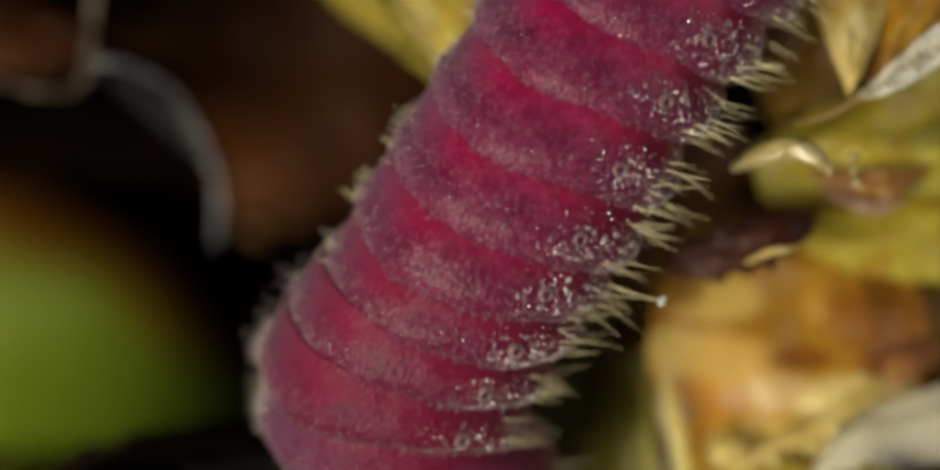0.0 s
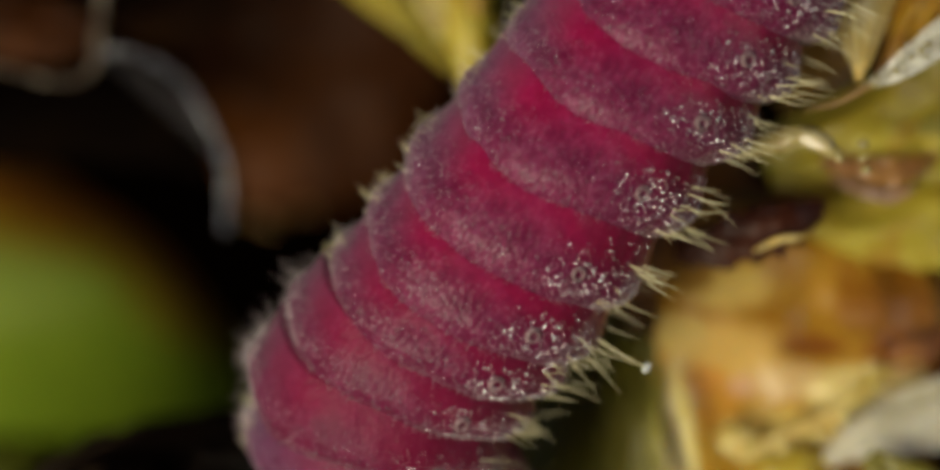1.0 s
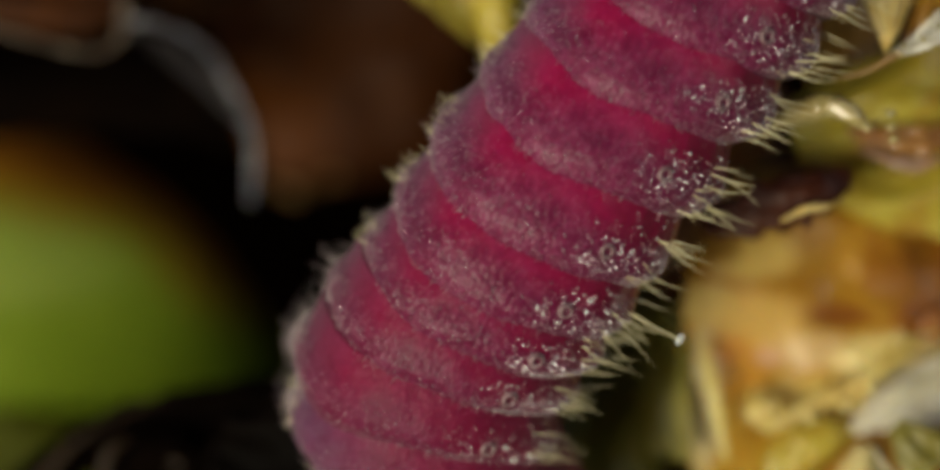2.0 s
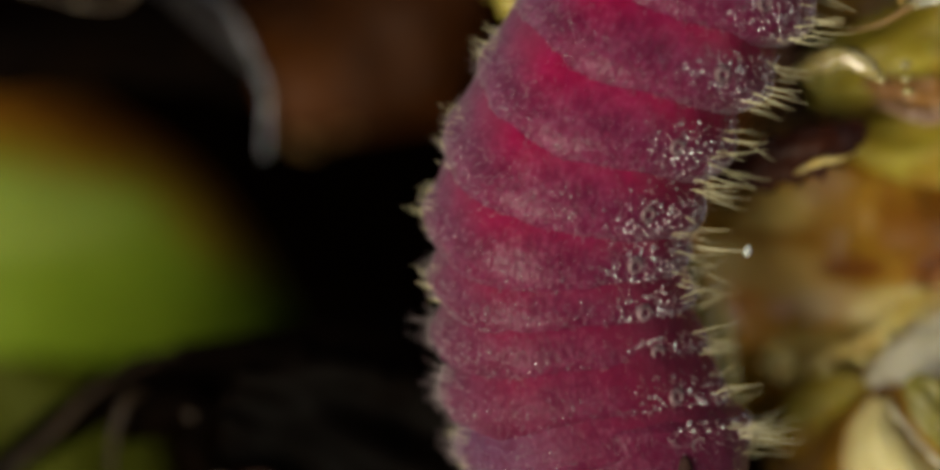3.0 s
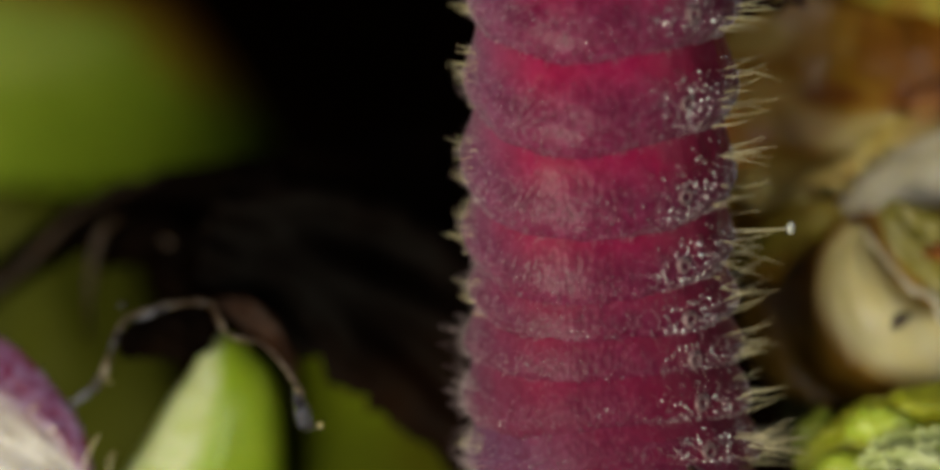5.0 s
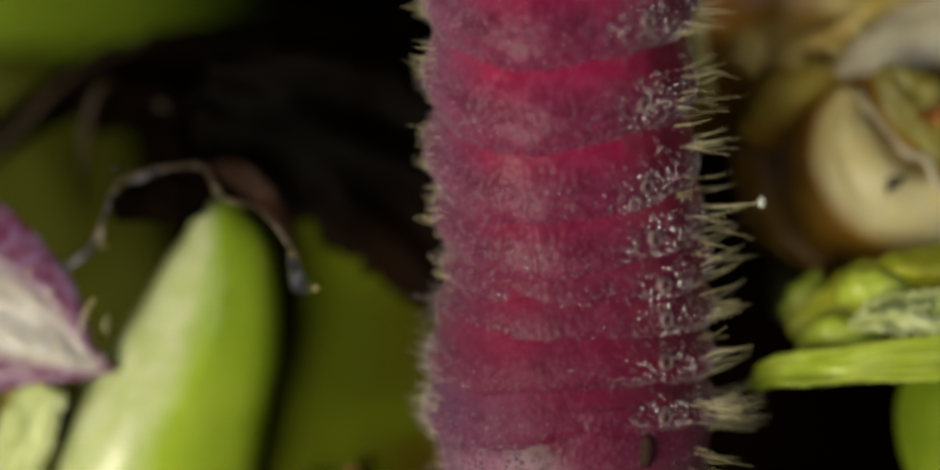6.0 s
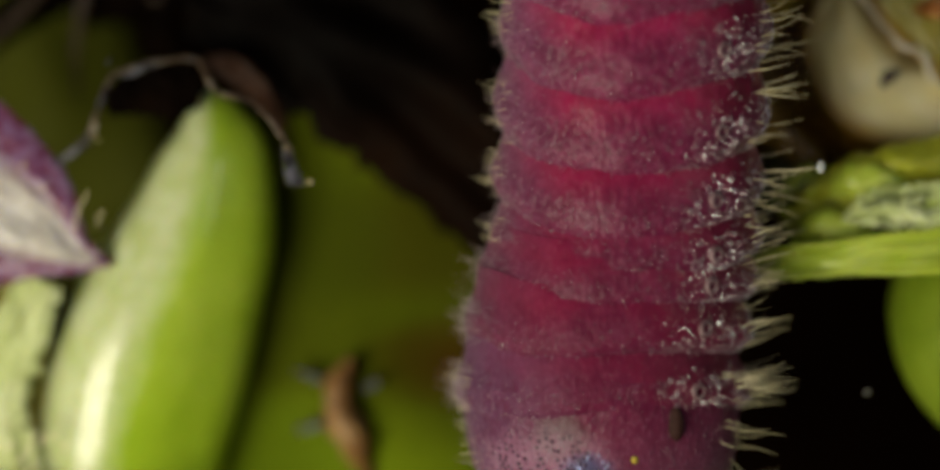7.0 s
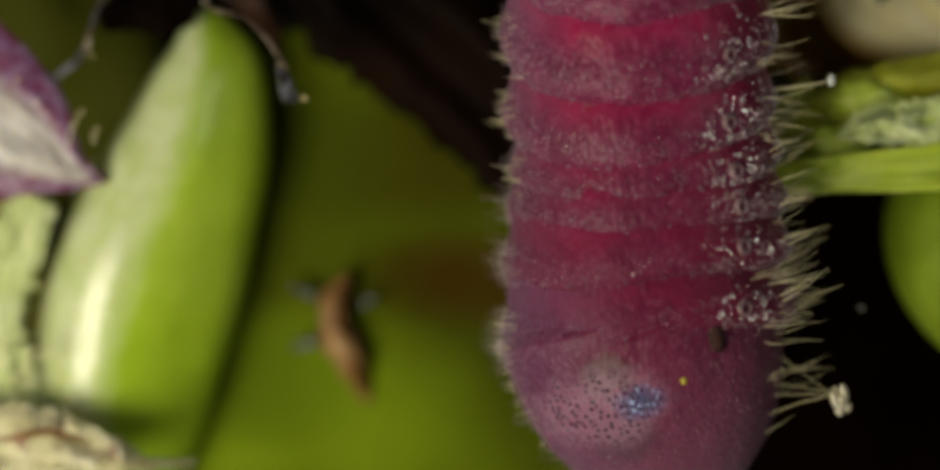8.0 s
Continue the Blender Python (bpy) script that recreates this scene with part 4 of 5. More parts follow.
    p.inputs["Specular IOR Level"].default_value = 0.17 - 0.06 * hind
    p.inputs["Sheen Weight"].default_value = 0.12
    p.inputs["Sheen Roughness"].default_value = 0.45
    p.inputs["Sheen Tint"].default_value = (0.85, 0.75, 0.85, 1)
    p.inputs["Subsurface Weight"].default_value = 0.4
    p.inputs["Subsurface Radius"].default_value = (1.0, 0.25, 0.45)
    p.inputs["Subsurface Scale"].default_value = 0.00035
    knob = math_node(nt, 'MULTIPLY', math_node(nt, 'SUBTRACT', 1.0, vor.outputs["Distance"]), bare)
    relief = bump_node(nt, knob, 0.018 * MM, 0.9, bump_node(nt, mott, 0.03 * MM, 0.6))
    nt.links.new(relief, p.inputs["Normal"])
    return m


def shape_at(s, a, half, tail, seed, girth=1.0):
    """Radius and height of the ring's surface at s (1 head end, -1 lower lip) and the angle a; -90 degrees is the back."""
    c, d = math.cos(a), math.sin(a)
    droop = 0.40 - 0.16 * max(0.0, seed / 3.1 - 3)      # the folds sag on the front rings and arch on the hind ones
    if tail:
        if s > -0.1:
            zc = half * (0.45 + 0.55 * s)
            f = 0.80 + 0.20 * min(1, (1 - s) / 0.7) ** 0.7
        else:
            q = (-s - 0.1) / 0.9
            zc = half * 0.395 - q * 3.1
            f = max(0.0, 1 - q ** 2.1) ** 0.60
    else:
        zc = half * s
        calm = 1 - (0.45 if girth == 1.0 else 0.75) * max(0.0, -c) ** 0.8      # folds run out on the left flank
        if s > -0.35:
            f = 1 - calm * 0.135 * ((s + 0.35) / 1.35) ** 1.6
        else:
            f = 1 - calm * 0.20 * ((-0.35 - s) / 0.65) ** 2.0
        # swollen lobes along both flanks
        lobe = 0.045 if girth == 1.0 or c > 0 else 0.05
        f += lobe * max(0.0, abs(c) - 0.55) / 0.45 * math.exp(-((s + 0.25) / 0.42) ** 2) - 0.01
    k = 1 + 0.030 * nz(seed + 1.8 * c, 1.8 * d, zc * 0.7 + seed) + 0.012 * nz(seed + 6 * c, 6 * d, zc * 2.4)
    off = math.degrees(a) % 360
    dip = math.exp(-((off - 240) / 32) ** 2)
    lift = 0.08 * nz(seed + 1.7 * c, 1.7 * d, 4.0) - 0.16 * dip - droop * max(0.0, -d) ** 1.5
    return RING * girth * f * k, zc + (lift if not tail else 0.4 * lift)


def on_skin(s, a, half, tail, seed, girth=1.0):
    r, z = shape_at(s, a, half, tail, seed, girth)
    return Vector((math.cos(a) * r, math.sin(a) * r * 0.86, z))


def ring_mesh(name, half, rows=60, cols=220, tail=False, seed=0.0, girth=1.0):
    """One body ring round local z (head end up): narrow under the ring in front, wide towards its own lower lip."""
    out = np.zeros((rows, cols, 3))
    run = np.linspace(1, -1, rows)
    turn = 2 * np.pi * np.arange(cols) / cols
    for i in range(rows):
        for j in range(cols):
            out[i, j] = on_skin(run[i], turn[j], half, tail, seed, girth)
    me = grid_mesh(name, out * MM, True)
    for key, vals in (("along", np.repeat(run, cols)), ("side", np.tile(np.cos(turn), rows))):
        me.attributes.new(key, 'FLOAT', 'POINT').data.foreach_set("value", vals.astype(np.float32))
    return me


def bristle_mesh(name, half, rng, tail, seed, row, fine=False, girth=1.0):
    """Curved tapering bristles: long on the right flank, shorter on the left, fine short ones over the back."""
    vs, fs = [], []

    def one(base, way, length, rad, sag):
        w = way.normalized()
        e1 = w.orthogonal().normalized()
        e2 = w.cross(e1)
        b0 = len(vs)
        for k in range(5):
            f = k / 4
            c = base + w * (length * f) + sag * (f * f * length)
            r = rad * (1 - 0.88 * f ** 1.5)
            for j in range(3):
                a = j * 2.0944
                vs.append((c + e1 * (math.cos(a) * r) + e2 * (math.sin(a) * r)) * MM)
        for k in range(4):
            for j in range(3):
                j2 = (j + 1) % 3
                fs.append((b0 + k * 3 + j, b0 + k * 3 + j2, b0 + k * 3 + 3 + j2, b0 + k * 3 + 3 + j))

    def spread(n, a0, a1, l0, l1, rad, lay, s0=-0.8, s1=0.25, curl=0.16):
        for _ in range(n):
            a = radians(rng.uniform(a0, a1))
            s = rng.uniform(s0, s1) if not tail else rng.uniform(-0.75, 0.5)
            base = on_skin(s, a, half, tail, seed, girth) * 0.985
            way = Vector((math.cos(a), math.sin(a) * 0.8, rng.gauss(lay, 0.14)))
            way.x += rng.gauss(0, 0.1)
            sag = Vector((rng.gauss(0, 0.08), rng.gauss(0, 0.12), rng.gauss(0.03, curl)))
            one(base, way, rng.uniform(l0, l1), rad, sag)

    if fine:
        if row >= 5:
            spread(20, 145, 185, 0.25, 0.5, 0.004, 0.2)
        if row >= 6:
            spread(34, 178, 204, 0.14, 0.30, 0.0062, 0.1)
        spread(14, 172, 205, 0.12, 0.28, 0.004, 0.1)
        spread(48, 170, 212, 0.07, 0.18, 0.004, 0.1)
        # velvet over the back, thickest towards the lower lip
        spread(560 if row < 3 else 380 if row < 6 else 260, -168, -62, 0.04, 0.10, 0.0065, -0.7, -0.85, 0.1)
        spread(150 if row < 6 else 70, -168, -62, 0.04, 0.08, 0.0055, -0.6, 0.0, 0.4)
        spread(140, -70, -20, 0.05, 0.12, 0.006, -0.5)
        # a fringe of fine hairs on the lower lip
        spread(46, -130, -55, 0.08, 0.17, 0.0055, -1.0, -0.85, -0.6)
    else:
        if row <= 4:
            spread(16, 174, 202, 0.14, 0.34, 0.0052, 0.0)
        # a loose comb of long bristles on the right flank, swept forward on the hind rings
        sweep = 0.28 if 4 <= row <= 7 else 0.05
        spread(10 if row < 6 else 7, -30, 4, 0.42, 0.80, 0.0100, sweep, -0.75, 0.2, 0.14)
        spread(8, -34, 10, 0.22, 0.5, 0.0070, sweep, -0.8, 0.25, 0.2)
        if tail:
            spread(28, -40, 8, 0.4, 0.95, 0.0066, -0.10, curl=0.12)
        if row >= 7:
            spread(18, 178, 206, 0.12, 0.26, 0.0048, 0.1)
    me = bpy.data.meshes.new(name)
    me.from_pydata([tuple(v) for v in vs], [], fs)
    me.update()
    return me


def granule_mesh(name, half, rng, tail, seed, girth=1.0, smooth=False):
    """Moist glassy grains: a cluster round the breathing pore, a row along the flank, and strays over the back."""
    vs, fs = [], []

    def grain(base, out, r):
        o = out.normalized()
        e1 = o.cross(Vector((rng.gauss(0, 0.25), rng.gauss(0, 0.25), 1))).normalized()
        e2 = o.cross(e1)
        long = rng.uniform(1.0, 1.7)
        b0 = len(vs)
        for k, (rr, hh) in enumerate(((1.0, 0.0), (0.9, 0.5), (0.5, 0.95))):
            for j in range(6):
                a = j * math.pi / 3
                vs.append((base + (e1 * math.cos(a) + e2 * (math.sin(a) * long)) * (r * rr) + o * (r * hh)) * MM)
        vs.append((base + o * (r * 1.1)) * MM)
        for k in range(2):
            for j in range(6):
                j2 = (j + 1) % 6
                fs.append((b0 + k * 6 + j, b0 + k * 6 + j2, b0 + k * 6 + 6 + j2, b0 + k * 6 + 6 + j))
        for j in range(6):
            fs.append((b0 + 12 + j, b0 + 12 + (j + 1) % 6, b0 + 18))

    def cluster(n, a_mid, a_sd, s_mid, s_sd, r0, r1):
        for _ in range(n):
            a = radians(rng.gauss(a_mid, a_sd))
            s = max(-0.95, min(0.5, rng.gauss(s_mid, s_sd)))
            b = on_skin(s, a, half, tail, seed, girth)
            grain(b, Vector((math.cos(a), math.sin(a), rng.uniform(-0.3, 0.5))), r0 + (r1 - r0) * rng.random() ** 2.2)

    if tail:
        cluster(30, -46, 8, 0.45, 0.16, 0.008, 0.026)
        cluster(40, -15, 10, 0.3, 0.3, 0.012, 0.026)
    else:
        # a ring of grains round the pore, and a row along the flank
        for _ in range(75 if smooth else 95):
            t, w = rng.uniform(0, 2 * math.pi), abs(rng.gauss(1.0, 0.32))
            a = radians(-52 + 11.5 * w * math.cos(t))
            s = max(-0.95, min(0.5, -0.24 + 0.34 * w * math.sin(t)))
            grain(on_skin(s, a, half, tail, seed, girth), Vector((math.cos(a), math.sin(a), rng.uniform(-0.3, 0.4))), 0.006 + 0.016 * rng.random() ** 2.0)
        cluster(50 if smooth else 80, -36, 14, -0.25, 0.30, 0.006, 0.020)
        cluster(120, -17, 9, -0.25, 0.32, 0.008, 0.024)
        cluster(26, -100, 24, -0.45, 0.25, 0.009, 0.016)
        cluster(50 if smooth else 170, -106, 26, -0.38, 0.28, 0.005, 0.009)
    me = bpy.data.meshes.new(name)
    me.from_pydata([tuple(v) for v in vs], [], fs)
    me.polygons.foreach_set("use_smooth", [True] * len(fs))
    me.update()
    return me


def pore_mesh(name, half, tail, seed, girth=1.0):
    """A raised round breathing pore with a sunken middle."""
    a, s = radians(-52), -0.22
    base = on_skin(s, a, half, tail, seed, girth)
    o = Vector((math.cos(a), math.sin(a), 0)).normalized()
    e1, e2 = o.cross(Vector((0, 0, 1))).normalized(), Vector((0, 0, 1))
    prof = ((0.02, -0.02), (0.05, -0.015), (0.07, 0.03), (0.10, 0.035), (0.13, 0.0), (0.14, -0.05))
    pts = np.array([[base + (e1 * math.cos(t) + e2 * math.sin(t)) * r + o * h for t in np.linspace(0, 2 * math.pi, 19)[:-1]] for r, h in prof])
    return grid_mesh(name, pts * MM, True)


GRAIN, _nt, _p, _co = base_mat("glassy_grain")
_nt.links.new(ramp(_nt, noise_tex(_nt, _co, 9000, 2), [(0.35, (0.62, 0.50, 0.57)), (0.65, (0.95, 0.92, 0.96))]), _p.inputs["Base Color"])
_p.inputs["Roughness"].default_value = 0.18
_p.inputs["Metallic"].default_value = 0.75
PORE = plant_mat("grey_pore", (0.06, 0.03, 0.04), (0.16, 0.09, 0.10), (0.28, 0.18, 0.20), 6000, 0.35, 0.01, 0.0)

larva = thing("caterpillar", "plump rose-red caterpillar with mauve rings and cream bristles", "caterpillar")
HALF = {-2: 0.88, -1: 0.88, 0: 0.88, 1: 0.92, 2: 0.92, 3: 0.78, 4: 0.63, 5: 0.60, 6: 0.66, 7: 0.66, 8: 0.9}
rings = {}
for k, half in HALF.items():
    last, seed, girth = k == 8, 3.1 * k, GIRTH.get(k, 1.0)
    rng = random.Random(50 + k)
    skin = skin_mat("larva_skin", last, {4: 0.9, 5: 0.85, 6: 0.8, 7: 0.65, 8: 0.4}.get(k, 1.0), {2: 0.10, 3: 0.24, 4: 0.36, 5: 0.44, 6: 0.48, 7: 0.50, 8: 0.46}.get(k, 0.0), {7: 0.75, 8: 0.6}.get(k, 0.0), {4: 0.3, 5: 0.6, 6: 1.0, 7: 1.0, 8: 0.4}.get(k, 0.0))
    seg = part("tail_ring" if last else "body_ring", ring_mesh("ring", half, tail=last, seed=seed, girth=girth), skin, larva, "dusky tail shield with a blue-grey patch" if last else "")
    tagged(part("bristle_coat", bristle_mesh("bristle_coat", half, rng, last, seed, k, girth=girth), HAIR, seg, "cream bristles"), kind="stuff")
    tagged(part("fuzz", bristle_mesh("fuzz", half, rng, last, seed, k, True, girth), GREYHAIR, seg, "short grey fuzz"), kind="stuff")
    tagged(part("grain_coat", granule_mesh("grain_coat", half, rng, last, seed, girth, k >= 5), GRAIN, seg, "moist glassy grains"), kind="stuff")
    if not last:
        part("breathing_pore", pore_mesh("pore", half, False, seed, girth), PORE, seg, "grey round breathing pore")
    rings[k] = seg


def blob(name, mat, owner, centre_mm, radii_mm, label):
    pts = np.array([[(centre_mm[0] + radii_mm[0] * math.sin(p) * math.cos(t), centre_mm[1] + radii_mm[1] * math.sin(p) * math.sin(t), centre_mm[2] + radii_mm[2] * math.cos(p)) for t in np.linspace(0, 2 * math.pi, 17)[:-1]] for p in np.linspace(0.05, math.pi - 0.05, 10)])
    return part(name, grid_mesh(name, pts * MM, True), mat, owner, label)


TAIL_SEED = 3.1 * 8
spot = on_skin(-0.22, radians(-62), 0.9, True, TAIL_SEED, GIRTH[8])
blob("gland_pore", PIT, rings[8], spot + Vector((0, -0.01, 0)), (0.12, 0.07, 0.26), "dark brown oval gland pore")
bead = on_skin(-0.36, radians(-80), 0.9, True, TAIL_SEED, GIRTH[8])
blob("secretion_bead", YELLOW, rings[8], bead, (0.05, 0.05, 0.06), "tiny yellow bead of secretion")

# white waxy tuft held on bristles of the tail
tuft_rng = random.Random(21)
for i in range(8):
    c = Vector((2.44 + tuft_rng.uniform(0, 0.20), -0.55 + tuft_rng.gauss(0, 0.05), -1.66 + tuft_rng.gauss(0, 0.08)))
    blob("wax_tuft", WHITE, rings[8], c, (tuft_rng.uniform(0.05, 0.09), 0.05, tuft_rng.uniform(0.05, 0.15)), "white waxy tuft")
    if i % 2:
        root = on_skin(-0.40 - 0.3 * tuft_rng.random(), radians(-24), 0.9, True, TAIL_SEED, GIRTH[8]) * 0.98
        hair = np.array([[root.lerp(c, f) + Vector((0, math.cos(t) * 0.006, math.sin(t) * 0.006 + 0.16 * f * (1 - f))) for t in np.linspace(0, 2 * math.pi, 6)[:-1]] for f in (0, 0.25, 0.5, 0.75, 1.0)])
        part("bristle", grid_mesh("bristle", hair * MM, True), HAIR, rings[8], "cream bristle")

# a droplet held by one long bristle of a middle ring
path = [Vector((1.9, -0.25, -0.05)), Vector((2.4, -0.35, -0.02)), Vector((2.78, -0.4, 0.04))]
stalk = np.array([[p + Vector((0, math.cos(t) * 0.012, math.sin(t) * 0.012)) for t in np.linspace(0, 2 * math.pi, 7)[:-1]] for p in path])
part("bristle", grid_mesh("bristle", stalk * MM, True), HAIR, rings[3], "cream bristle")
blob("droplet", PEARL, rings[3], (2.80, -0.4, 0.05), (0.065, 0.055, 0.10), "pale droplet on a bristle")


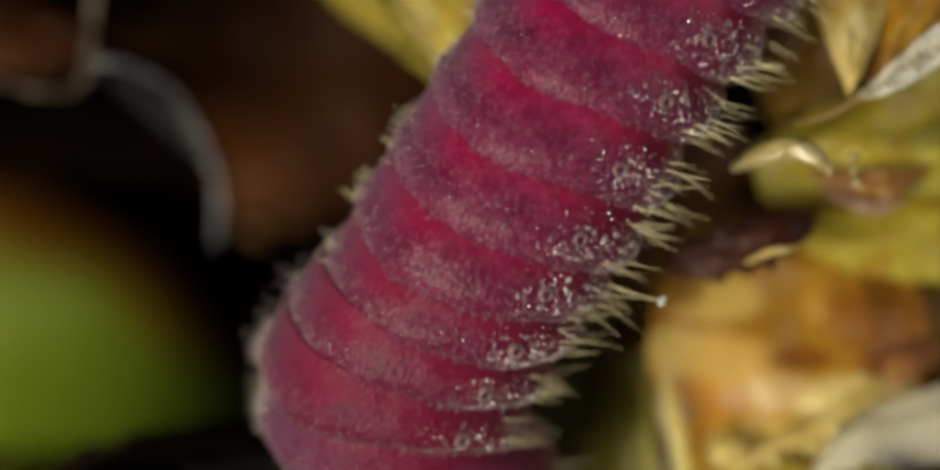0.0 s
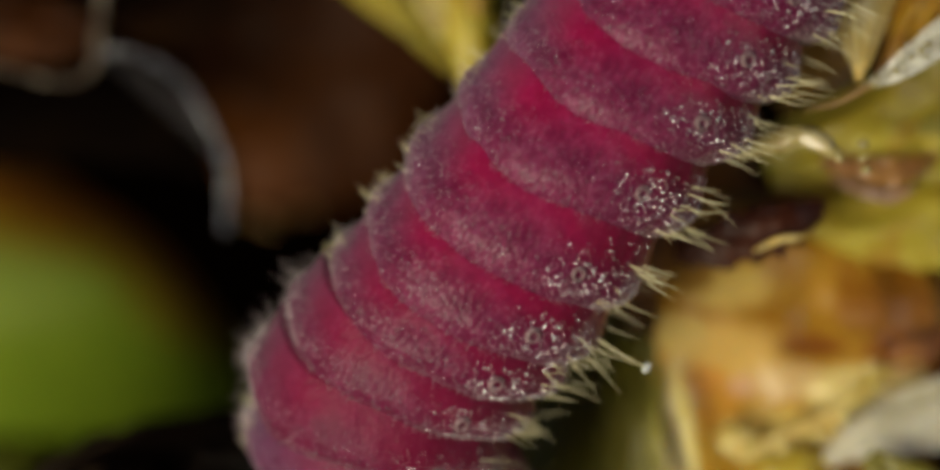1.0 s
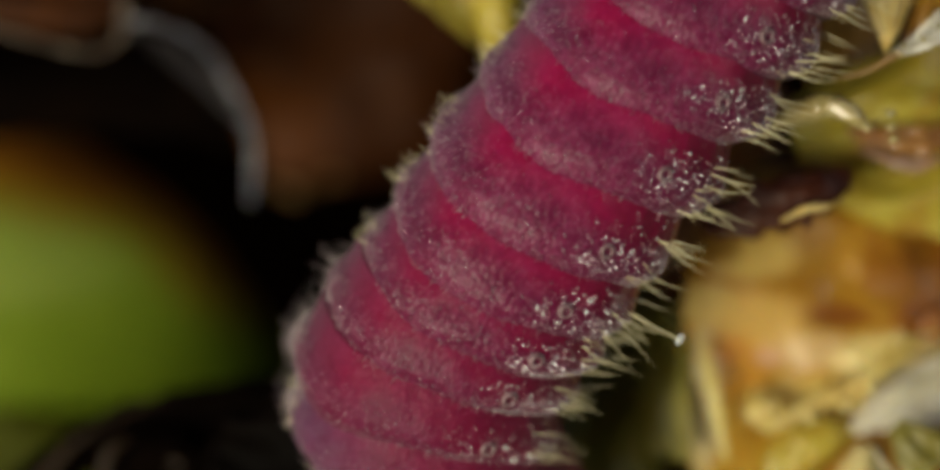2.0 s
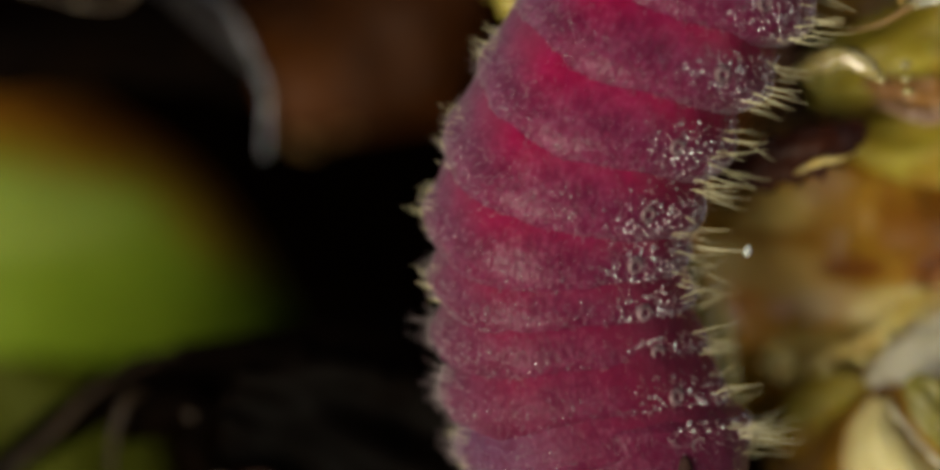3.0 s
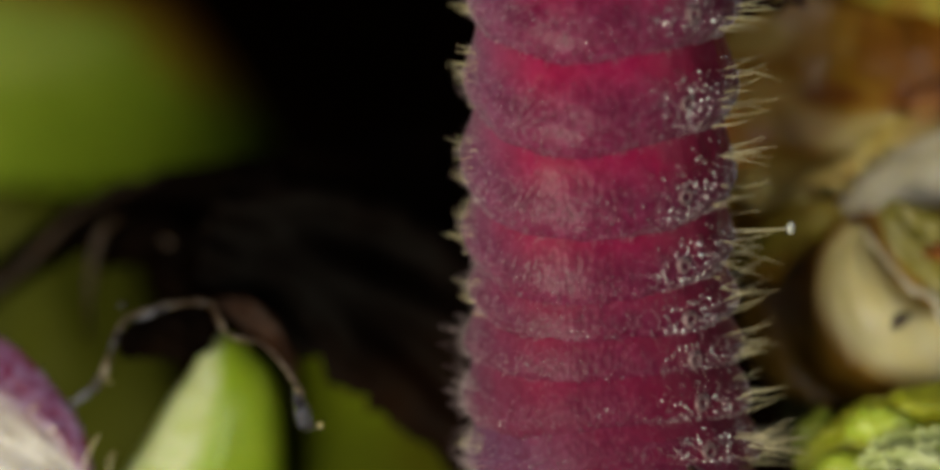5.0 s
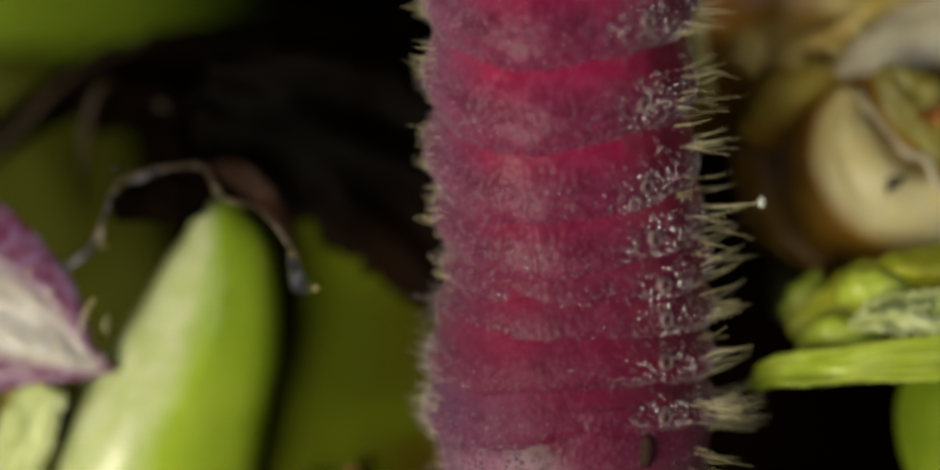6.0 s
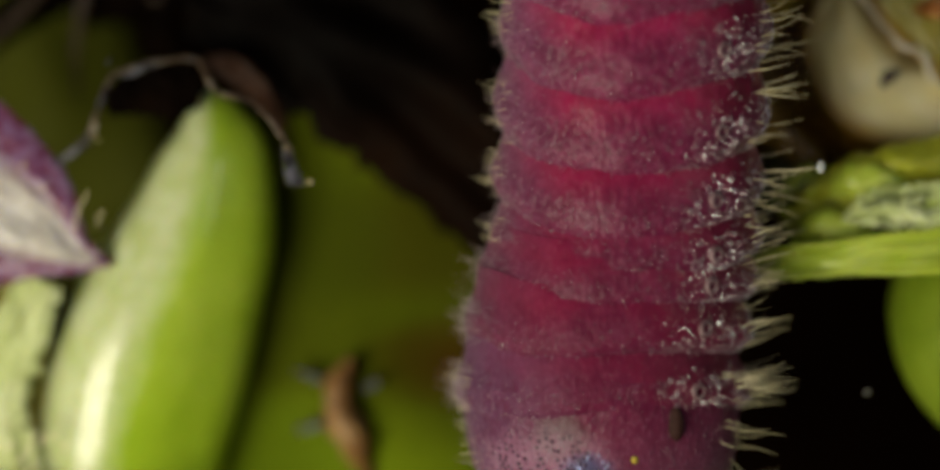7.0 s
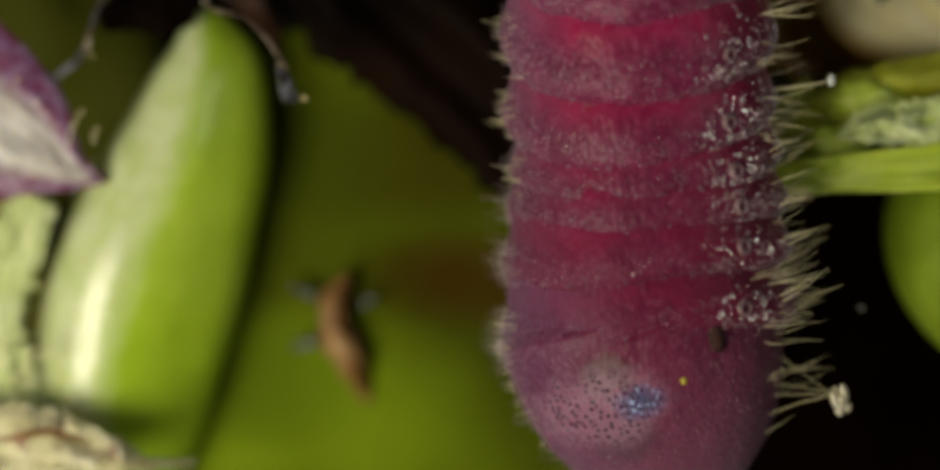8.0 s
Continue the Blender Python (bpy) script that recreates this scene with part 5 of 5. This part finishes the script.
def motions():
    # seconds; place in millimetres; tilt away from the lens and lean in the picture, degrees
    BODY_ROWS = {
        -2: [(0, 3.34, -0.55, 9.03, 5, 30), (0.5, 3.52, -0.59, 8.82, 5, 28), (1, 3.71, -0.60, 8.49, 5, 27), (1.5, 3.69, -0.60, 8.47, 5, 27), (1.7, 3.68, -0.60, 8.45, 5, 27), (2.8, 3.14, -0.50, 8.16, 3, 23), (3.5, 3.20, -0.52, 7.92, 3, 17), (4.2, 1.82, -0.57, 7.44, 5, 8), (5.3, 1.63, -0.68, 5.76, 5, 4), (5.5, 1.52, -0.65, 5.23, 5, 3), (6, 1.03, -0.54, 4.34, 5, 3), (6.5, 1.93, -0.41, 3.64, 5, 2), (7, 2.34, -0.33, 3.32, 4, 1), (7.5, 2.46, -0.31, 3.19, 4, -1), (8, 2.35, -0.31, 3.31, 4, -1)],
        -1: [(0, 2.71, -0.46, 8.15, 5, 30), (0.5, 2.92, -0.50, 7.92, 5, 28), (1, 3.07, -0.51, 7.62, 5, 27), (1.5, 3.06, -0.51, 7.60, 5, 27), (1.7, 3.05, -0.51, 7.58, 5, 27), (2.8, 2.59, -0.45, 7.22, 3, 23), (3.5, 2.61, -0.47, 7.01, 3, 17), (4.2, 1.68, -0.48, 6.39, 5, 8), (5.3, 1.62, -0.59, 4.71, 5, 4), (5.5, 1.49, -0.56, 4.19, 5, 3), (6, 1.02, -0.45, 3.30, 5, 3), (6.5, 1.89, -0.32, 2.60, 5, 2), (7, 2.30, -0.26, 2.28, 4, 1), (7.5, 2.43, -0.23, 2.15, 4, -1), (8, 2.35, -0.24, 2.27, 4, -1)],
        0: [(0, 2.04, -0.36, 7.21, 5, 29), (0.5, 2.28, -0.40, 6.96, 5, 28), (1, 2.39, -0.41, 6.70, 5, 28), (1.5, 2.39, -0.41, 6.67, 5, 28), (1.7, 2.38, -0.41, 6.65, 5, 28), (2.8, 2.00, -0.38, 6.20, 4, 24), (3.5, 1.96, -0.40, 6.03, 4, 18), (4.2, 1.53, -0.38, 5.25, 5, 8), (5.3, 1.60, -0.48, 3.61, 6, 3), (5.5, 1.45, -0.46, 3.10, 6, 3), (6, 1.03, -0.35, 2.19, 6, 3), (6.5, 1.85, -0.23, 1.54, 5, 2), (7, 2.25, -0.18, 1.25, 4, 1), (7.5, 2.41, -0.16, 1.09, 4, -1), (8, 2.34, -0.16, 1.19, 4, -1)],
        1: [(0, 1.41, -0.24, 6.24, 6, 29), (0.5, 1.56, -0.28, 5.93, 6, 30), (1, 1.63, -0.29, 5.74, 6, 31), (1.5, 1.62, -0.28, 5.71, 6, 32), (1.7, 1.61, -0.28, 5.69, 6, 32), (2.8, 1.43, -0.27, 5.23, 8, 24), (3.5, 1.35, -0.28, 5.04, 8, 18), (4.2, 1.33, -0.26, 4.04, 6, 8), (5.3, 1.59, -0.33, 2.42, 8, 2), (5.5, 1.41, -0.31, 1.95, 8, 2), (6, 1.02, -0.22, 1.02, 7, 3), (6.5, 1.81, -0.13, 0.44, 5, 2), (7, 2.22, -0.11, 0.18, 4, 1), (7.5, 2.38, -0.09, -0.02, 4, -1), (8, 2.34, -0.09, 0.05, 4, -1)],
        2: [(0, 0.85, -0.09, 5.35, 10, 27), (0.5, 0.86, -0.10, 4.96, 10, 33), (1, 0.88, -0.11, 4.77, 10, 36), (1.5, 0.86, -0.11, 4.74, 10, 36), (1.7, 0.85, -0.11, 4.73, 10, 36), (2.8, 0.94, -0.10, 4.32, 10, 21), (3.5, 0.91, -0.11, 4.06, 10, 14), (4.2, 1.19, -0.10, 2.94, 10, 6), (5.3, 1.56, -0.12, 1.25, 12, 2), (5.5, 1.40, -0.11, 0.81, 12, 2), (6, 1.07, -0.07, -0.07, 8, 3), (6.5, 1.80, -0.04, -0.64, 4, 3), (7, 2.19, -0.03, -0.95, 4, 1), (7.5, 2.36, -0.03, -1.19, 2, -1), (8, 2.34, -0.03, -1.14, 2, -2)],
        3: [(0, 0.30, 0.13, 4.53, 15, 23), (0.5, 0.28, 0.12, 4.11, 15, 31), (1, 0.25, 0.13, 3.90, 15, 36), (1.5, 0.24, 0.13, 3.87, 15, 37), (1.7, 0.23, 0.13, 3.86, 15, 37), (2.8, 0.60, 0.08, 3.43, 11, 14), (3.5, 0.72, 0.09, 3.05, 11, 8), (4.2, 1.22, 0.09, 1.96, 12, 3), (5.3, 1.56, 0.11, 0.17, 12, 2), (5.5, 1.45, 0.11, -0.25, 12, 1), (6, 1.19, 0.05, -1.02, 6, 1), (6.5, 1.81, 0.02, -1.64, 3, 3), (7, 2.15, 0.02, -2.05, 2, 2), (7.5, 2.37, 0.01, -2.24, 1, -3), (8, 2.37, 0.01, -2.25, 1, -3)],
        4: [(0, -0.17, 0.42, 3.78, 21, 21), (0.5, -0.24, 0.40, 3.46, 21, 28), (1, -0.33, 0.40, 3.27, 21, 33), (1.5, -0.33, 0.40, 3.24, 21, 34), (1.7, -0.33, 0.40, 3.22, 21, 34), (2.8, 0.54, 0.24, 2.60, 10, 8), (3.5, 0.82, 0.25, 2.18, 10, 3), (4.2, 1.37, 0.25, 1.12, 8, 2), (5.3, 1.60, 0.29, -0.74, 9, 2), (5.5, 1.51, 0.27, -1.14, 9, 1), (6, 1.29, 0.12, -1.80, 4, 0), (6.5, 1.74, 0.06, -2.46, 2, 2), (7, 2.12, 0.04, -2.93, 0, 2), (7.5, 2.43, 0.01, -3.06, -2, -3), (8, 2.45, 0.01, -3.10, -2, -4)],
        5: [(0, -0.67, 0.77, 3.14, 26, 20), (0.5, -0.77, 0.74, 2.87, 26, 24), (1, -0.94, 0.79, 2.66, 26, 30), (1.5, -0.91, 0.77, 2.64, 26, 31), (1.7, -0.92, 0.77, 2.63, 26, 31), (2.8, 0.60, 0.37, 1.81, 9, 6), (3.5, 1.03, 0.38, 1.41, 8, 2), (4.2, 1.54, 0.35, 0.40, 8, 1), (5.3, 1.63, 0.40, -1.50, 7, 1), (5.5, 1.52, 0.37, -1.86, 7, 1), (6, 1.29, 0.15, -2.48, 2, 0), (6.5, 1.61, 0.07, -3.14, 0, 2), (7, 2.02, 0.03, -3.57, -2, 2), (7.5, 2.47, -0.02, -3.73, -4, -3), (8, 2.51, -0.02, -3.75, -4, -2)],
        6: [(0, -1.10, 1.20, 2.46, 30, 18), (0.5, -1.19, 1.16, 2.18, 30, 21), (1, -1.46, 1.25, 1.91, 30, 26), (1.5, -1.43, 1.23, 1.91, 30, 27), (1.7, -1.44, 1.23, 1.89, 30, 27), (2.8, 0.72, 0.49, 1.06, 10, 4), (3.5, 1.28, 0.48, 0.66, 8, 0), (4.2, 1.70, 0.45, -0.29, 8, 0), (5.3, 1.63, 0.48, -2.25, 6, 1), (5.5, 1.49, 0.45, -2.57, 6, 2), (6, 1.23, 0.18, -3.19, 3, 0), (6.5, 1.46, 0.07, -3.86, 0, 1), (7, 1.88, 0.01, -4.30, -2, 2), (7.5, 2.48, -0.08, -4.47, -5, -4), (8, 2.50, -0.07, -4.49, -4, -4)],
        7: [(0, -1.07, 1.70, 1.67, 34, 16), (0.5, -1.16, 1.68, 1.37, 34, 19), (1, -1.47, 1.79, 1.06, 34, 22), (1.5, -1.48, 1.79, 1.03, 34, 24), (1.7, -1.49, 1.79, 1.01, 34, 24), (2.8, 0.94, 0.64, 0.27, 11, 2), (3.5, 1.60, 0.61, -0.16, 9, -2), (4.2, 1.87, 0.56, -1.05, 8, -2), (5.3, 1.64, 0.55, -3.13, 5, 0), (5.5, 1.45, 0.53, -3.44, 5, 1), (6, 1.23, 0.25, -4.01, 6, 0), (6.5, 1.36, 0.09, -4.71, 2, 1), (7, 1.79, -0.00, -5.28, 0, 1), (7.5, 2.55, -0.14, -5.40, -2, -5), (8, 2.53, -0.13, -5.47, -2, -6)],
        8: [(0, -0.80, 1.97, 1.15, 36, 15), (0.5, -0.91, 1.96, 0.83, 36, 19), (1, -1.21, 2.09, 0.49, 36, 22), (1.5, -1.23, 2.11, 0.44, 36, 23), (1.7, -1.24, 2.11, 0.42, 36, 23), (2.8, 1.07, 0.73, -0.16, 12, 1), (3.5, 1.78, 0.69, -0.60, 10, -3), (4.2, 1.95, 0.62, -1.46, 8, -3), (5.3, 1.64, 0.60, -3.64, 5, -1), (5.5, 1.43, 0.57, -3.93, 5, 1), (6, 1.26, 0.30, -4.48, 8, 0), (6.5, 1.34, 0.10, -5.18, 3, 1), (7, 1.77, 0.00, -5.83, 1, -3), (7.5, 2.53, -0.16, -5.92, 0, -14), (8, 2.46, -0.15, -6.00, 0, -17)],
    }
    for k, rows in BODY_ROWS.items():
        walk(rings[k], [(t, Matrix.Translation(Vector((x, y, z)) * MM) @ Matrix.Rotation(radians(lean), 4, 'Y') @ Matrix.Rotation(radians(tilt), 4, 'X')) for t, x, y, z, tilt, lean in rows])


motions()
